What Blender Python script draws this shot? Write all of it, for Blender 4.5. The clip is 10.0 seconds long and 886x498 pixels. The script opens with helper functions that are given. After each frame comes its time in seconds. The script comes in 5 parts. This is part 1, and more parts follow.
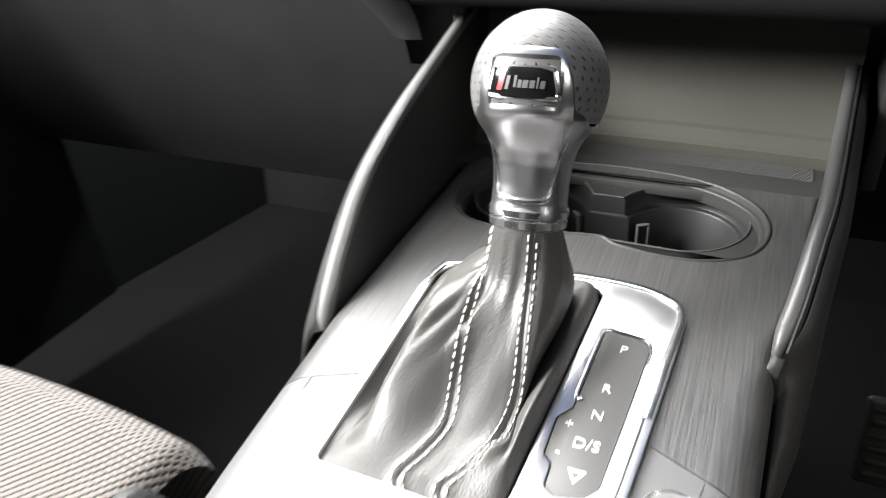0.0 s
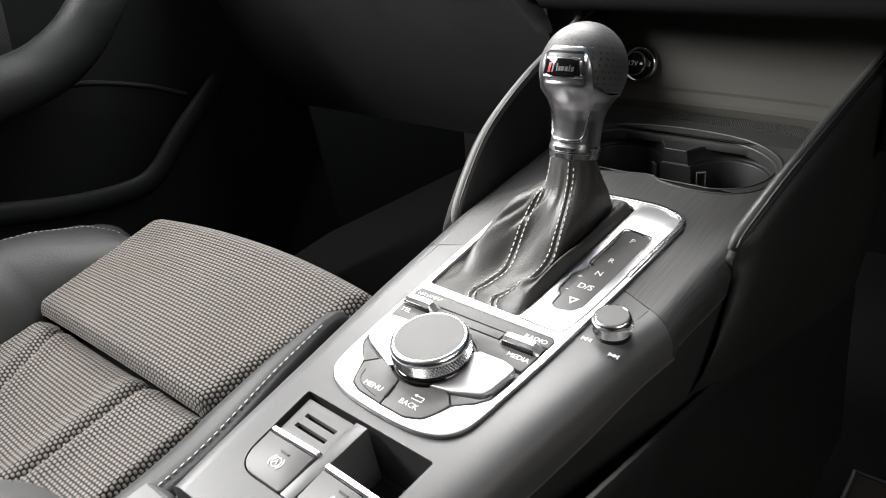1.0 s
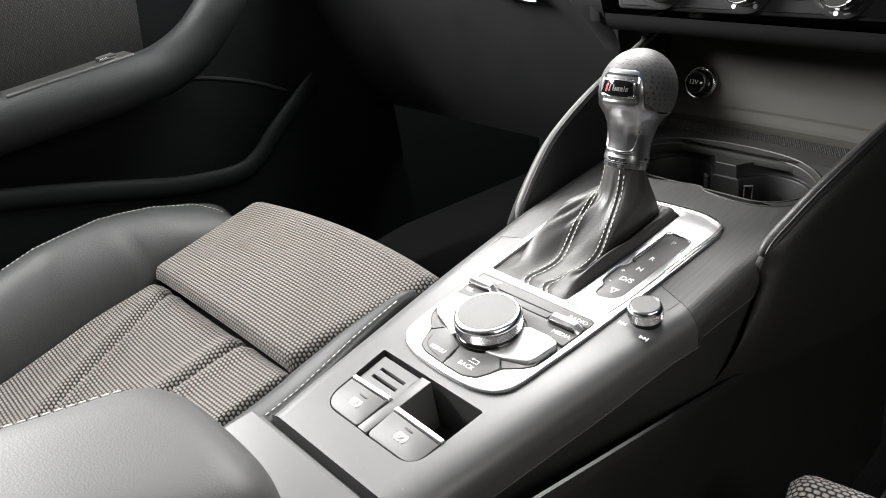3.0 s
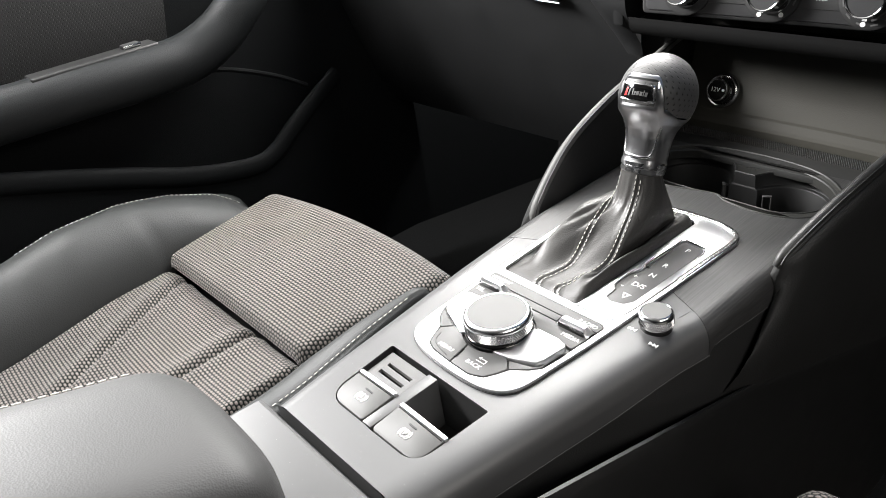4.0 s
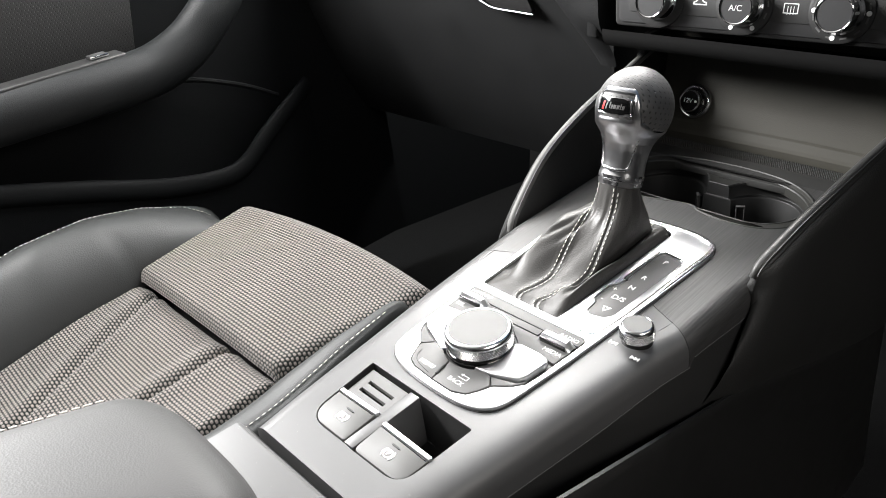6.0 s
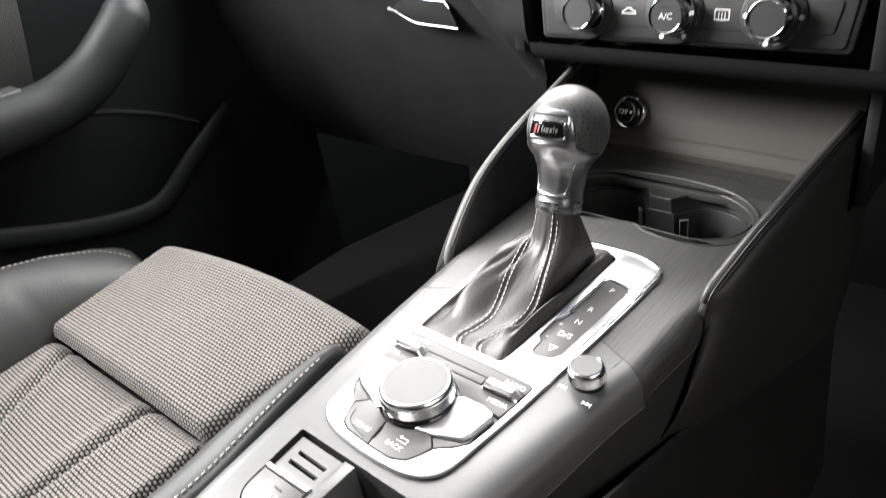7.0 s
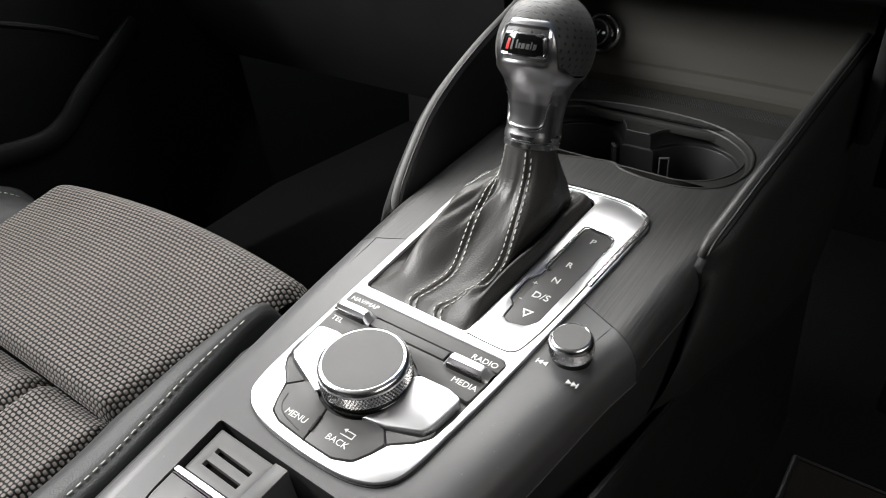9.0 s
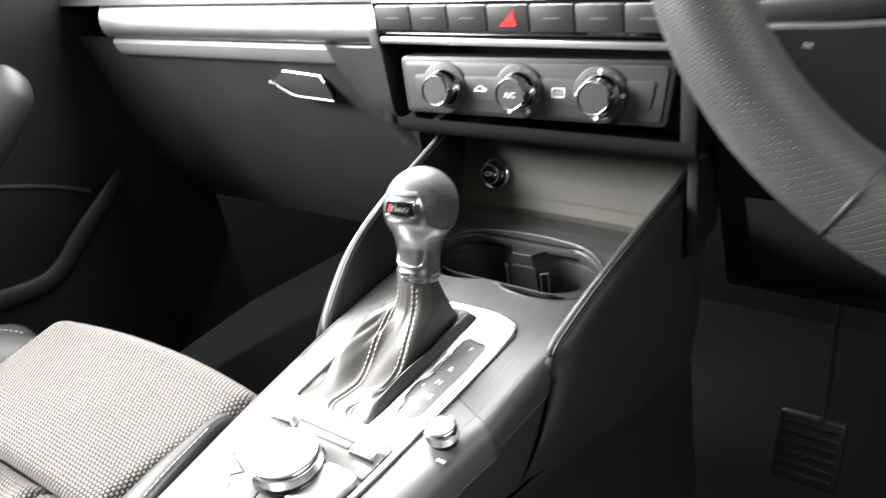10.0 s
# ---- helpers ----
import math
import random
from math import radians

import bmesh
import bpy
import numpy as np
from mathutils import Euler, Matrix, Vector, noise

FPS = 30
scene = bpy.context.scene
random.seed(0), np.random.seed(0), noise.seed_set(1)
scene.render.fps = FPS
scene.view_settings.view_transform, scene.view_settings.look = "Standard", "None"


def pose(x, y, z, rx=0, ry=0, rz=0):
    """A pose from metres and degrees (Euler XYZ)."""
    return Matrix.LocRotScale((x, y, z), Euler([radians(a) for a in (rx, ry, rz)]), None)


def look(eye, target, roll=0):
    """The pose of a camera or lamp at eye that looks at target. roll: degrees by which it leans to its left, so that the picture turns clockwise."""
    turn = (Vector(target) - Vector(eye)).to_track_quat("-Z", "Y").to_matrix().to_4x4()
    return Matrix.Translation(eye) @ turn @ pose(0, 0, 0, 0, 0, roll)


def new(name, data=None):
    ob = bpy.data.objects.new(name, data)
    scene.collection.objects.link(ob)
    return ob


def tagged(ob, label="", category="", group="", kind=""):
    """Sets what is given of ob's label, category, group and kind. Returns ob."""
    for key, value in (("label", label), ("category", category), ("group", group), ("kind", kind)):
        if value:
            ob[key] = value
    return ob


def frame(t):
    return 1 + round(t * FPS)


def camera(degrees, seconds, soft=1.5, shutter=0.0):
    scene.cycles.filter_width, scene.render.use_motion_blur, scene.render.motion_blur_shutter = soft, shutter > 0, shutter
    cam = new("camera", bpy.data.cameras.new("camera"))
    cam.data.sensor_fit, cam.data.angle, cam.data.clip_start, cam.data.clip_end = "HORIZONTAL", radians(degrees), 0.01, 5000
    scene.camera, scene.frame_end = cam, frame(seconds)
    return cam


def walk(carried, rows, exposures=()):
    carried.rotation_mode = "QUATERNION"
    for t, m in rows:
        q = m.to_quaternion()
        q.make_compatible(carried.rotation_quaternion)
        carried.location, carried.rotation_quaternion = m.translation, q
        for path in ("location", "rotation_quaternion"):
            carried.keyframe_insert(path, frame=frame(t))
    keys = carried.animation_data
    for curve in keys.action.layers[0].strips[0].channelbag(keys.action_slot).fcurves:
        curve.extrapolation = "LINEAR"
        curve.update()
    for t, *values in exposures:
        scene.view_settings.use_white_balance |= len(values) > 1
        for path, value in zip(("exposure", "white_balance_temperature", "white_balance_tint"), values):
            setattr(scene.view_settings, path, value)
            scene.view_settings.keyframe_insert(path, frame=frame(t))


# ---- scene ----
cam = camera(62.54, 10.0, soft=0.5, shutter=0.3)
PATH = [
    (0, (0.0778, -0.1717, 0.6301), (-0.2835, 0.6599, 0.2083), -0.42),
    (0.2, (0.1272, -0.2238, 0.6518), (-0.3453, 0.5502, 0.2302), -2.90),
    (0.3, (0.1512, -0.2441, 0.6572), (-0.3543, 0.5106, 0.2391), -3.01),
    (0.5, (0.1931, -0.2716, 0.6567), (-0.3667, 0.4423, 0.2361), -3.07),
    (1, (0.2534, -0.3166, 0.6793), (-0.3453, 0.3532, 0.2400), -4.45),
    (1.5, (0.3268, -0.3605, 0.7070), (-0.2896, 0.2905, 0.2641), -5.02),
    (2, (0.3278, -0.3847, 0.7093), (-0.3038, 0.2468, 0.2595), -5.32),
    (2.5, (0.3123, -0.3728, 0.7098), (-0.3435, 0.2419, 0.2715), -5.01),
    (4, (0.3148, -0.3684, 0.7071), (-0.3698, 0.2174, 0.2733), -1.99),
    (4.5, (0.3107, -0.3655, 0.7147), (-0.3738, 0.2260, 0.2886), -2.36),
    (5, (0.3121, -0.3697, 0.7085), (-0.3673, 0.2284, 0.2832), -2.66),
    (6.4, (0.3026, -0.3673, 0.7184), (-0.3488, 0.2649, 0.2989), -1.39),
    (6.7, (0.3020, -0.3524, 0.7251), (-0.3338, 0.3037, 0.3184), -3.23),
    (6.9, (0.2872, -0.3279, 0.7261), (-0.3302, 0.3418, 0.3133), -3.93),
    (7.1, (0.2697, -0.3169, 0.7072), (-0.3357, 0.3456, 0.2661), -2.89),
    (7.5, (0.2494, -0.3034, 0.7037), (-0.3439, 0.3509, 0.2347), -2.09),
    (8, (0.2038, -0.2653, 0.6793), (-0.3436, 0.4173, 0.1952), -0.87),
    (8.5, (0.1954, -0.2574, 0.6693), (-0.3351, 0.4273, 0.1696), -0.94),
    (9, (0.2082, -0.2595, 0.6811), (-0.3079, 0.4304, 0.1734), -0.92),
    (9.3, (0.2410, -0.2887, 0.7094), (-0.2939, 0.4009, 0.2213), -2.13),
    (9.5, (0.2639, -0.2969, 0.7259), (-0.2822, 0.4042, 0.2672), -2.59),
    (9.8, (0.3035, -0.3107, 0.7473), (-0.2448, 0.4110, 0.3248), -3.49),
    (10, (0.3409, -0.3117, 0.7651), (-0.2011, 0.4302, 0.3706), -4.22),
]
EXPOSURES = [(0, 1.65), (0.5, 1.05), (1.0, 0.52), (1.5, 0.75), (2.0, 0.88), (2.5, 0.82), (4.0, 0.88), (4.5, 0.95), (5.0, 0.85), (6.5, 1.05), (7.0, 1.1), (7.5, 0.65), (8.0, 0.58), (8.5, 0.1), (9.0, -0.02), (9.5, 0.8), (10.0, 1.8)]
walk(cam, [(t, look(eye, target, roll)) for t, eye, target, roll in PATH], EXPOSURES)

# ---- world and light: sky through the windscreen and the passenger's window, plus a fill lamp ----
world = bpy.data.worlds.new("sky")
scene.world = world
world.use_nodes = True
wn = world.node_tree.nodes
sky = wn.new("ShaderNodeTexSky")
sky.sky_type, sky.sun_disc = "NISHITA", False
sky.sun_elevation, sky.sun_rotation = radians(48), radians(-60)
world.node_tree.links.new(sky.outputs[0], wn["Background"].inputs[0])
wn["Background"].inputs[1].default_value = 0.05


def area_lamp(name, eye, target, sx, sy, watts, colour=(1, 1, 1)):
    d = bpy.data.lights.new(name, "AREA")
    d.shape, d.size, d.size_y, d.energy, d.color = "RECTANGLE", sx, sy, watts, colour
    ob = new(name, d)
    ob.matrix_world = look(eye, target)
    return ob


area_lamp("windscreen_daylight", (-0.48, 0.66, 1.03), (-0.40, 0.10, 0.06), 0.80, 0.80, 32.0, (1.0, 0.985, 0.96))
area_lamp("side_window_daylight", (-0.92, -0.34, 1.03), (0.0, 0.14, 0.42), 0.60, 0.32, 29.0, (1.0, 0.99, 0.98))

# Added dim fill from the driver's side; the wall there has no window.
area_lamp("driver_side_fill", (0.93, -0.05, 1.02), (0.2, 0.1, 0.3), 0.9, 0.34, 5.2, (1.0, 0.96, 0.91))

# ---- console frame: the console's top slopes up towards the dashboard ----
SLOPE = 8.0
KM = pose(0, 0, 0.42, SLOPE, 0, 0)
KD = KM @ pose(0.012, 0.0, 0.010)     # frame of the dashboard
BASES = {}


# ---- materials ----
def material(name, colour, rough=0.5, metal=0.0, var=0.12, scale=40.0, bump=0.0, bump_scale=400.0, rough_var=0.08, coat=0.0, spec=0.5, dust=0.0):
    m = bpy.data.materials.new(name)
    m.use_nodes = True
    nt = m.node_tree
    n, l = nt.nodes, nt.links
    b = n["Principled BSDF"]
    b.inputs["Metallic"].default_value = metal
    b.inputs["Coat Weight"].default_value = coat
    b.inputs["Specular IOR Level"].default_value = spec
    co = n.new("ShaderNodeTexCoord")
    big = n.new("ShaderNodeTexNoise")
    big.inputs["Scale"].default_value = scale
    big.inputs["Detail"].default_value = 6
    l.new(co.outputs["Object"], big.inputs["Vector"])
    mix = n.new("ShaderNodeMix")
    mix.data_type = "RGBA"
    lo = [c * (1 - var) for c in colour] + [1]
    hi = [min(1, c * (1 + var)) for c in colour] + [1]
    mix.inputs[6].default_value, mix.inputs[7].default_value = lo, hi
    l.new(big.outputs["Fac"], mix.inputs[0])
    last = mix.outputs[2]
    if dust:
        fine = n.new("ShaderNodeTexNoise")
        fine.inputs["Scale"].default_value = 900
        l.new(co.outputs["Object"], fine.inputs["Vector"])
        ramp = n.new("ShaderNodeValToRGB")
        ramp.color_ramp.elements[0].position, ramp.color_ramp.elements[1].position = 0.74, 0.78
        l.new(fine.outputs["Fac"], ramp.inputs[0])
        mul = n.new("ShaderNodeMath")
        mul.operation = "MULTIPLY"
        mul.inputs[1].default_value = dust
        l.new(ramp.outputs[0], mul.inputs[0])
        mx = n.new("ShaderNodeMix")
        mx.data_type = "RGBA"
        mx.inputs[7].default_value = (0.5, 0.5, 0.48, 1)
        l.new(mul.outputs[0], mx.inputs[0])
        l.new(last, mx.inputs[6])
        last = mx.outputs[2]
    l.new(last, b.inputs["Base Color"])
    mr = n.new("ShaderNodeMapRange")
    mr.inputs[3].default_value, mr.inputs[4].default_value = max(0.02, rough - rough_var), min(1, rough + rough_var)
    l.new(big.outputs["Fac"], mr.inputs[0])
    l.new(mr.outputs[0], b.inputs["Roughness"])
    if bump:
        gr = n.new("ShaderNodeTexVoronoi")
        gr.inputs["Scale"].default_value = bump_scale
        l.new(co.outputs["Object"], gr.inputs["Vector"])
        bp = n.new("ShaderNodeBump")
        bp.inputs["Strength"].default_value = bump
        bp.inputs["Distance"].default_value = 0.3 / bump_scale
        l.new(gr.outputs["Distance"], bp.inputs["Height"])
        l.new(bp.outputs[0], b.inputs["Normal"])
    return m


def weave_material(name, light, dark, pitch_u, pitch_v):
    """Woven cloth: staggered light floats over a dark ground, in the cloth's own metres."""
    m = bpy.data.materials.new(name)
    m.use_nodes = True
    n, l = m.node_tree.nodes, m.node_tree.links
    b = n["Principled BSDF"]
    b.inputs["Roughness"].default_value = 0.9
    b.inputs["Specular IOR Level"].default_value = 0.15
    b.inputs["Sheen Weight"].default_value = 0.15
    uv = n.new("ShaderNodeUVMap")
    wob = n.new("ShaderNodeTexNoise")
    wob.inputs["Scale"].default_value = 160
    l.new(uv.outputs[0], wob.inputs["Vector"])
    wsub = n.new("ShaderNodeVectorMath")
    wsub.operation = "MULTIPLY_ADD"
    wsub.inputs[1].default_value = (0.0008, 0.0008, 0)
    l.new(wob.outputs["Color"], wsub.inputs[0])
    l.new(uv.outputs[0], wsub.inputs[2])
    sep = n.new("ShaderNodeSeparateXYZ")
    l.new(wsub.outputs[0], sep.inputs[0])

    def mth(op, a, c=None):
        q = n.new("ShaderNodeMath")
        q.operation = op
        for i, v in enumerate((a, c)):
            if v is None:
                continue
            if isinstance(v, (int, float)):
                q.inputs[i].default_value = v
            else:
                l.new(v, q.inputs[i])
        return q.outputs[0]

    row = mth("DIVIDE", sep.outputs[1], pitch_v)
    half = mth("MULTIPLY", mth("MODULO", mth("FLOOR", row), 2.0), 0.5)
    col = mth("ADD", mth("DIVIDE", sep.outputs[0], pitch_u), half)
    fu = mth("ABSOLUTE", mth("SUBTRACT", mth("FRACT", col), 0.5))
    fv = mth("ABSOLUTE", mth("SUBTRACT", mth("FRACT", row), 0.5))
    du = mth("POWER", mth("MULTIPLY", fu, 2.0), 3.0)
    dv = mth("POWER", mth("MULTIPLY", fv, 2.0), 2.2)
    h = mth("SUBTRACT", 1.0, mth("MINIMUM", mth("ADD", du, dv), 1.0))
    ramp = n.new("ShaderNodeValToRGB")
    e = ramp.color_ramp.elements
    e[0].position, e[0].color = 0.34, (*dark, 1)
    e[1].position, e[1].color = 0.74, (*light, 1)
    l.new(h, ramp.inputs[0])
    big = n.new("ShaderNodeTexNoise")
    big.inputs["Scale"].default_value = 14
    l.new(uv.outputs[0], big.inputs["Vector"])
    fib = n.new("ShaderNodeTexNoise")
    fib.inputs["Scale"].default_value = 1500
    l.new(uv.outputs[0], fib.inputs["Vector"])
    tot = mth("ADD", mth("MULTIPLY", big.outputs["Fac"], 0.35), mth("MULTIPLY", fib.outputs["Fac"], 0.7))
    mul = n.new("ShaderNodeMix")
    mul.data_type, mul.blend_type = "RGBA", "MULTIPLY"
    mul.inputs[0].default_value = 1.0
    l.new(ramp.outputs[0], mul.inputs[6])
    l.new(mth("ADD", tot, 0.5), mul.inputs[7])
    l.new(mul.outputs[2], b.inputs["Base Color"])
    bp = n.new("ShaderNodeBump")
    bp.inputs["Strength"].default_value = 0.8
    bp.inputs["Distance"].default_value = 0.0012
    l.new(h, bp.inputs["Height"])
    l.new(bp.outputs[0], b.inputs["Normal"])
    return m


def line_material(name, colour, rough, metal, along, fine, strength):
    """Brushed or ribbed surface: fine lines that run along one axis."""
    m = material(name, colour, rough, metal, 0.10, 30)
    n, l = m.node_tree.nodes, m.node_tree.links
    co = [q for q in n if q.type == "TEX_COORD"][0]
    mp = n.new("ShaderNodeMapping")
    mp.inputs["Scale"].default_value = along
    l.new(co.outputs["Object"], mp.inputs["Vector"])
    tx = n.new("ShaderNodeTexNoise")
    tx.inputs["Scale"].default_value = fine
    tx.inputs["Detail"].default_value = 4
    l.new(mp.outputs[0], tx.inputs["Vector"])
    bp = n.new("ShaderNodeBump")
    bp.inputs["Strength"].default_value = strength
    bp.inputs["Distance"].default_value = 0.0004
    l.new(tx.outputs["Fac"], bp.inputs["Height"])
    b = n["Principled BSDF"]
    l.new(bp.outputs[0], b.inputs["Normal"])
    old = b.inputs["Base Color"].links[0].from_socket
    mr = n.new("ShaderNodeMapRange")
    mr.inputs[1].default_value, mr.inputs[2].default_value = 0.35, 0.68
    mr.inputs[3].default_value, mr.inputs[4].default_value = 0.75, 1.2
    l.new(tx.outputs["Fac"], mr.inputs[0])
    mul = n.new("ShaderNodeMix")
    mul.data_type, mul.blend_type = "RGBA", "MULTIPLY"
    mul.inputs[0].default_value = 1.0
    l.new(old, mul.inputs[6])
    l.new(mr.outputs[0], mul.inputs[7])
    l.new(mul.outputs[2], b.inputs["Base Color"])
    return m


def dot_material(name, colour, rough, pitch):
    """Perforated leather: rows of staggered dark pin-holes, in the cover's own metres."""
    m = material(name, colour, rough, 0, 0.1, 60, 0.15, 900)
    n, l = m.node_tree.nodes, m.node_tree.links
    b = n["Principled BSDF"]
    uv = n.new("ShaderNodeUVMap")
    sep = n.new("ShaderNodeSeparateXYZ")
    l.new(uv.outputs[0], sep.inputs[0])

    def mth(op, a, c=None):
        q = n.new("ShaderNodeMath")
        q.operation = op
        for i, v in enumerate((a, c)):
            if v is None:
                continue
            if isinstance(v, (int, float)):
                q.inputs[i].default_value = v
            else:
                l.new(v, q.inputs[i])
        return q.outputs[0]

    row = mth("DIVIDE", sep.outputs[1], pitch * 0.8)
    half = mth("MULTIPLY", mth("MODULO", mth("FLOOR", row), 2.0), 0.5)
    col = mth("ADD", mth("DIVIDE", sep.outputs[0], pitch), half)
    fu = mth("MULTIPLY", mth("SUBTRACT", mth("FRACT", col), 0.5), 1.9)
    fv = mth("SUBTRACT", mth("FRACT", row), 0.5)
    d = mth("SQRT", mth("ADD", mth("MULTIPLY", fu, fu), mth("MULTIPLY", fv, fv)))
    hole = n.new("ShaderNodeMapRange")
    hole.inputs[1].default_value, hole.inputs[2].default_value = 0.14, 0.27
    l.new(d, hole.inputs[0])
    old = b.inputs["Base Color"].links[0].from_socket
    mx = n.new("ShaderNodeMix")
    mx.data_type = "RGBA"
    mx.inputs[6].default_value = (0.008, 0.008, 0.008, 1)
    l.new(hole.outputs[0], mx.inputs[0])
    l.new(old, mx.inputs[7])
    l.new(mx.outputs[2], b.inputs["Base Color"])
    bp = n.new("ShaderNodeBump")
    bp.inputs["Strength"].default_value = 0.7
    bp.inputs["Distance"].default_value = 0.0008
    l.new(hole.outputs[0], bp.inputs["Height"])
    l.new(bp.outputs[0], b.inputs["Normal"])
    return m


SOFT = material("soft_touch_plastic", (0.071, 0.071, 0.072), 0.43, 0, 0.08, 25, 0.05, 1500, 0.05, dust=0.5)
SIDE = material("grained_plastic", (0.026, 0.026, 0.026), 0.55, 0, 0.1, 30, 0.25, 900)
BRUSH = line_material("brushed_trim", (0.052, 0.0515, 0.051), 0.42, 0.15, (1.0, 0.03, 1.0), 700, 0.5)
ALU = material("satin_aluminium", (0.74, 0.74, 0.75), 0.35, 1.0, 0.04, 60, 0, 400, 0.04)
CHROME = material("chrome", (0.86, 0.86, 0.87), 0.08, 1.0, 0.02)
METAL = material("satin_metal", (0.46, 0.46, 0.47), 0.29, 1.0, 0.05, 30)
METAL_BRIGHT = material("polished_silver", (0.72, 0.72, 0.73), 0.22, 1.0, 0.04, 60)
KNURL = material("knurled_silver", (0.78, 0.78, 0.79), 0.24, 1.0, 0.04, 60)
DIAL = material("dark_control_plastic", (0.030, 0.030, 0.031), 0.45, 0, 0.06, 40)
KEY = material("control_key_plastic", (0.080, 0.079, 0.078), 0.55, 0, 0.06, 40, 0.05, 1500)
KNOB_TOP = material("knob_top_plastic", (0.092, 0.091, 0.090), 0.58, 0, 0.05, 40, 0.05, 1500)
# Near-black that puts the shade of undersides and hollows into the colour.
SHADE = material("shade_black", (0.006, 0.006, 0.006), 0.8, 0, 0.1, 40, 0.1, 800, spec=0.15)
# Near-black for the shaded depth of the card slots.
VOID = material("slot_shade_black", (0.0025, 0.0025, 0.0025), 0.9, 0, 0.1, 40, spec=0.05)
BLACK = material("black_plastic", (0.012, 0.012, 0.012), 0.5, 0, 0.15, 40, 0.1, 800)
GLOSS = material("gloss_black", (0.006, 0.006, 0.006), 0.08, 0, 0.1, 30, coat=0.5)
WHITE = material("printed_white", (0.75, 0.75, 0.74), 0.6, 0, 0.03)
RED = material("red_enamel", (0.55, 0.03, 0.03), 0.3, 0, 0.05)
LEATHER = material("grey_leather", (0.036, 0.0375, 0.0375), 0.52, 0, 0.08, 16, 0.35, 650, spec=0.28)
LEATHER_ARM = material("armrest_leather", (0.039, 0.039, 0.0385), 0.56, 0, 0.05, 16, 0.25, 900, spec=0.3)
LEATHER_BLACK = material("black_leather", (0.044, 0.0425, 0.040), 0.46, 0, 0.12, 30, 0.35, 800)
LEATHER_WING = material("wing_leather", (0.022, 0.022, 0.0215), 0.5, 0, 0.1, 20, 0.3, 700)
PERF = dot_material("perforated_leather", (0.085, 0.084, 0.083), 0.48, 0.0052)
THREAD = material("stitching_thread", (0.62, 0.60, 0.56), 0.8, 0, 0.1, 300)
CLOTH = weave_material("woven_seat_cloth", (0.180, 0.158, 0.146), (0.005, 0.0080, 0.0075), 0.0052, 0.0040)
PANEL = material("grained_storage_panel", (0.040, 0.038, 0.0315), 0.55, 0, 0.12, 18, 0.25, 1100, 0.06, spec=0.22)
# Lit and shaded copies of one edge trim, for the two wings.
EDGE_TONED = material("edge_light_toned", (0.045, 0.045, 0.044), 0.42, 0, 0.08, 30, 0.2, 700)
RAIL_LIT = material("rolled_edge_lit", (0.13, 0.13, 0.126), 0.55, 0, 0.05, 30, 0.2, 900, spec=0.3)
CUP = material("cup_holder_plastic", (0.026, 0.026, 0.024), 0.45, 0, 0.1, 30, 0.12, 900)
RIB = material("ribbed_rubber", (0.030, 0.030, 0.029), 0.6, 0, 0.1, 40)
CARPET = material("black_carpet", (0.0042, 0.0043, 0.0044), 0.95, 0, 0.4, 300, 0.8, 700, spec=0.1)
MAT = material("brown_mat_pile", (0.017, 0.0142, 0.0119), 0.95, 0, 0.35, 200, 0.8, 600, spec=0.1)
DOOR = material("door_panel_plastic", (0.0045, 0.0050, 0.0054), 0.65, 0, 0.1, 25, 0.3, 800, spec=0.1)
DASH = material("dashboard_skin", (0.0100, 0.0103, 0.0107), 0.56, 0, 0.1, 25, 0.35, 700, spec=0.32)
LINING = material("roof_lining", (0.25, 0.25, 0.24), 0.9, 0, 0.1, 40, 0.3, 500)


# ---- mesh helpers ----
def thing(name, label, category, base=(0, 0, 0), group="", kind="", m=None):
    ob = new(name)
    ob.empty_display_size = 0.02
    ob.matrix_world = (KM if m is None else m) @ Matrix.Translation(base)
    BASES[ob.name] = Vector(base)
    return tagged(ob, label, category, group, kind)


def part(name, bm, mat, parent, label="", sharp=38.0, kind=""):
    base = BASES[parent.name]
    bmesh.ops.translate(bm, verts=bm.verts, vec=-base)
    for f in bm.faces:
        f.smooth = True
    lim = radians(sharp)
    for e in bm.edges:
        if len(e.link_faces) == 2 and e.calc_face_angle(0) > lim:
            e.smooth = False
    me = bpy.data.meshes.new(name)
    bm.to_mesh(me)
    bm.free()
    for q in (mat if isinstance(mat, (list, tuple)) else [mat]):
        me.materials.append(q)
    ob = new(name, me)
    ob.parent = parent
    BASES[ob.name] = base
    return tagged(ob, label, kind=kind)


def box(x0, x1, y0, y1, z0, z1, bev=0.001, seg=2, bm=None):
    own = bmesh.new()
    bmesh.ops.create_cube(own, size=1, matrix=Matrix.Translation(((x0 + x1) / 2, (y0 + y1) / 2, (z0 + z1) / 2)) @ Matrix.Diagonal((abs(x1 - x0), abs(y1 - y0), abs(z1 - z0), 1)))
    if bev:
        bmesh.ops.bevel(own, geom=own.edges[:], offset=bev, segments=seg, affect="EDGES", profile=0.5, clamp_overlap=True)
    return join(bm, own)


def join(bm, own):
    if bm is None:
        return own
    tmp = bpy.data.meshes.new("tmp")
    own.to_mesh(tmp)
    own.free()
    bm.from_mesh(tmp)
    bpy.data.meshes.remove(tmp)
    return bm


def turned(bm, m):
    bmesh.ops.transform(bm, matrix=m, verts=bm.verts)
    return bm


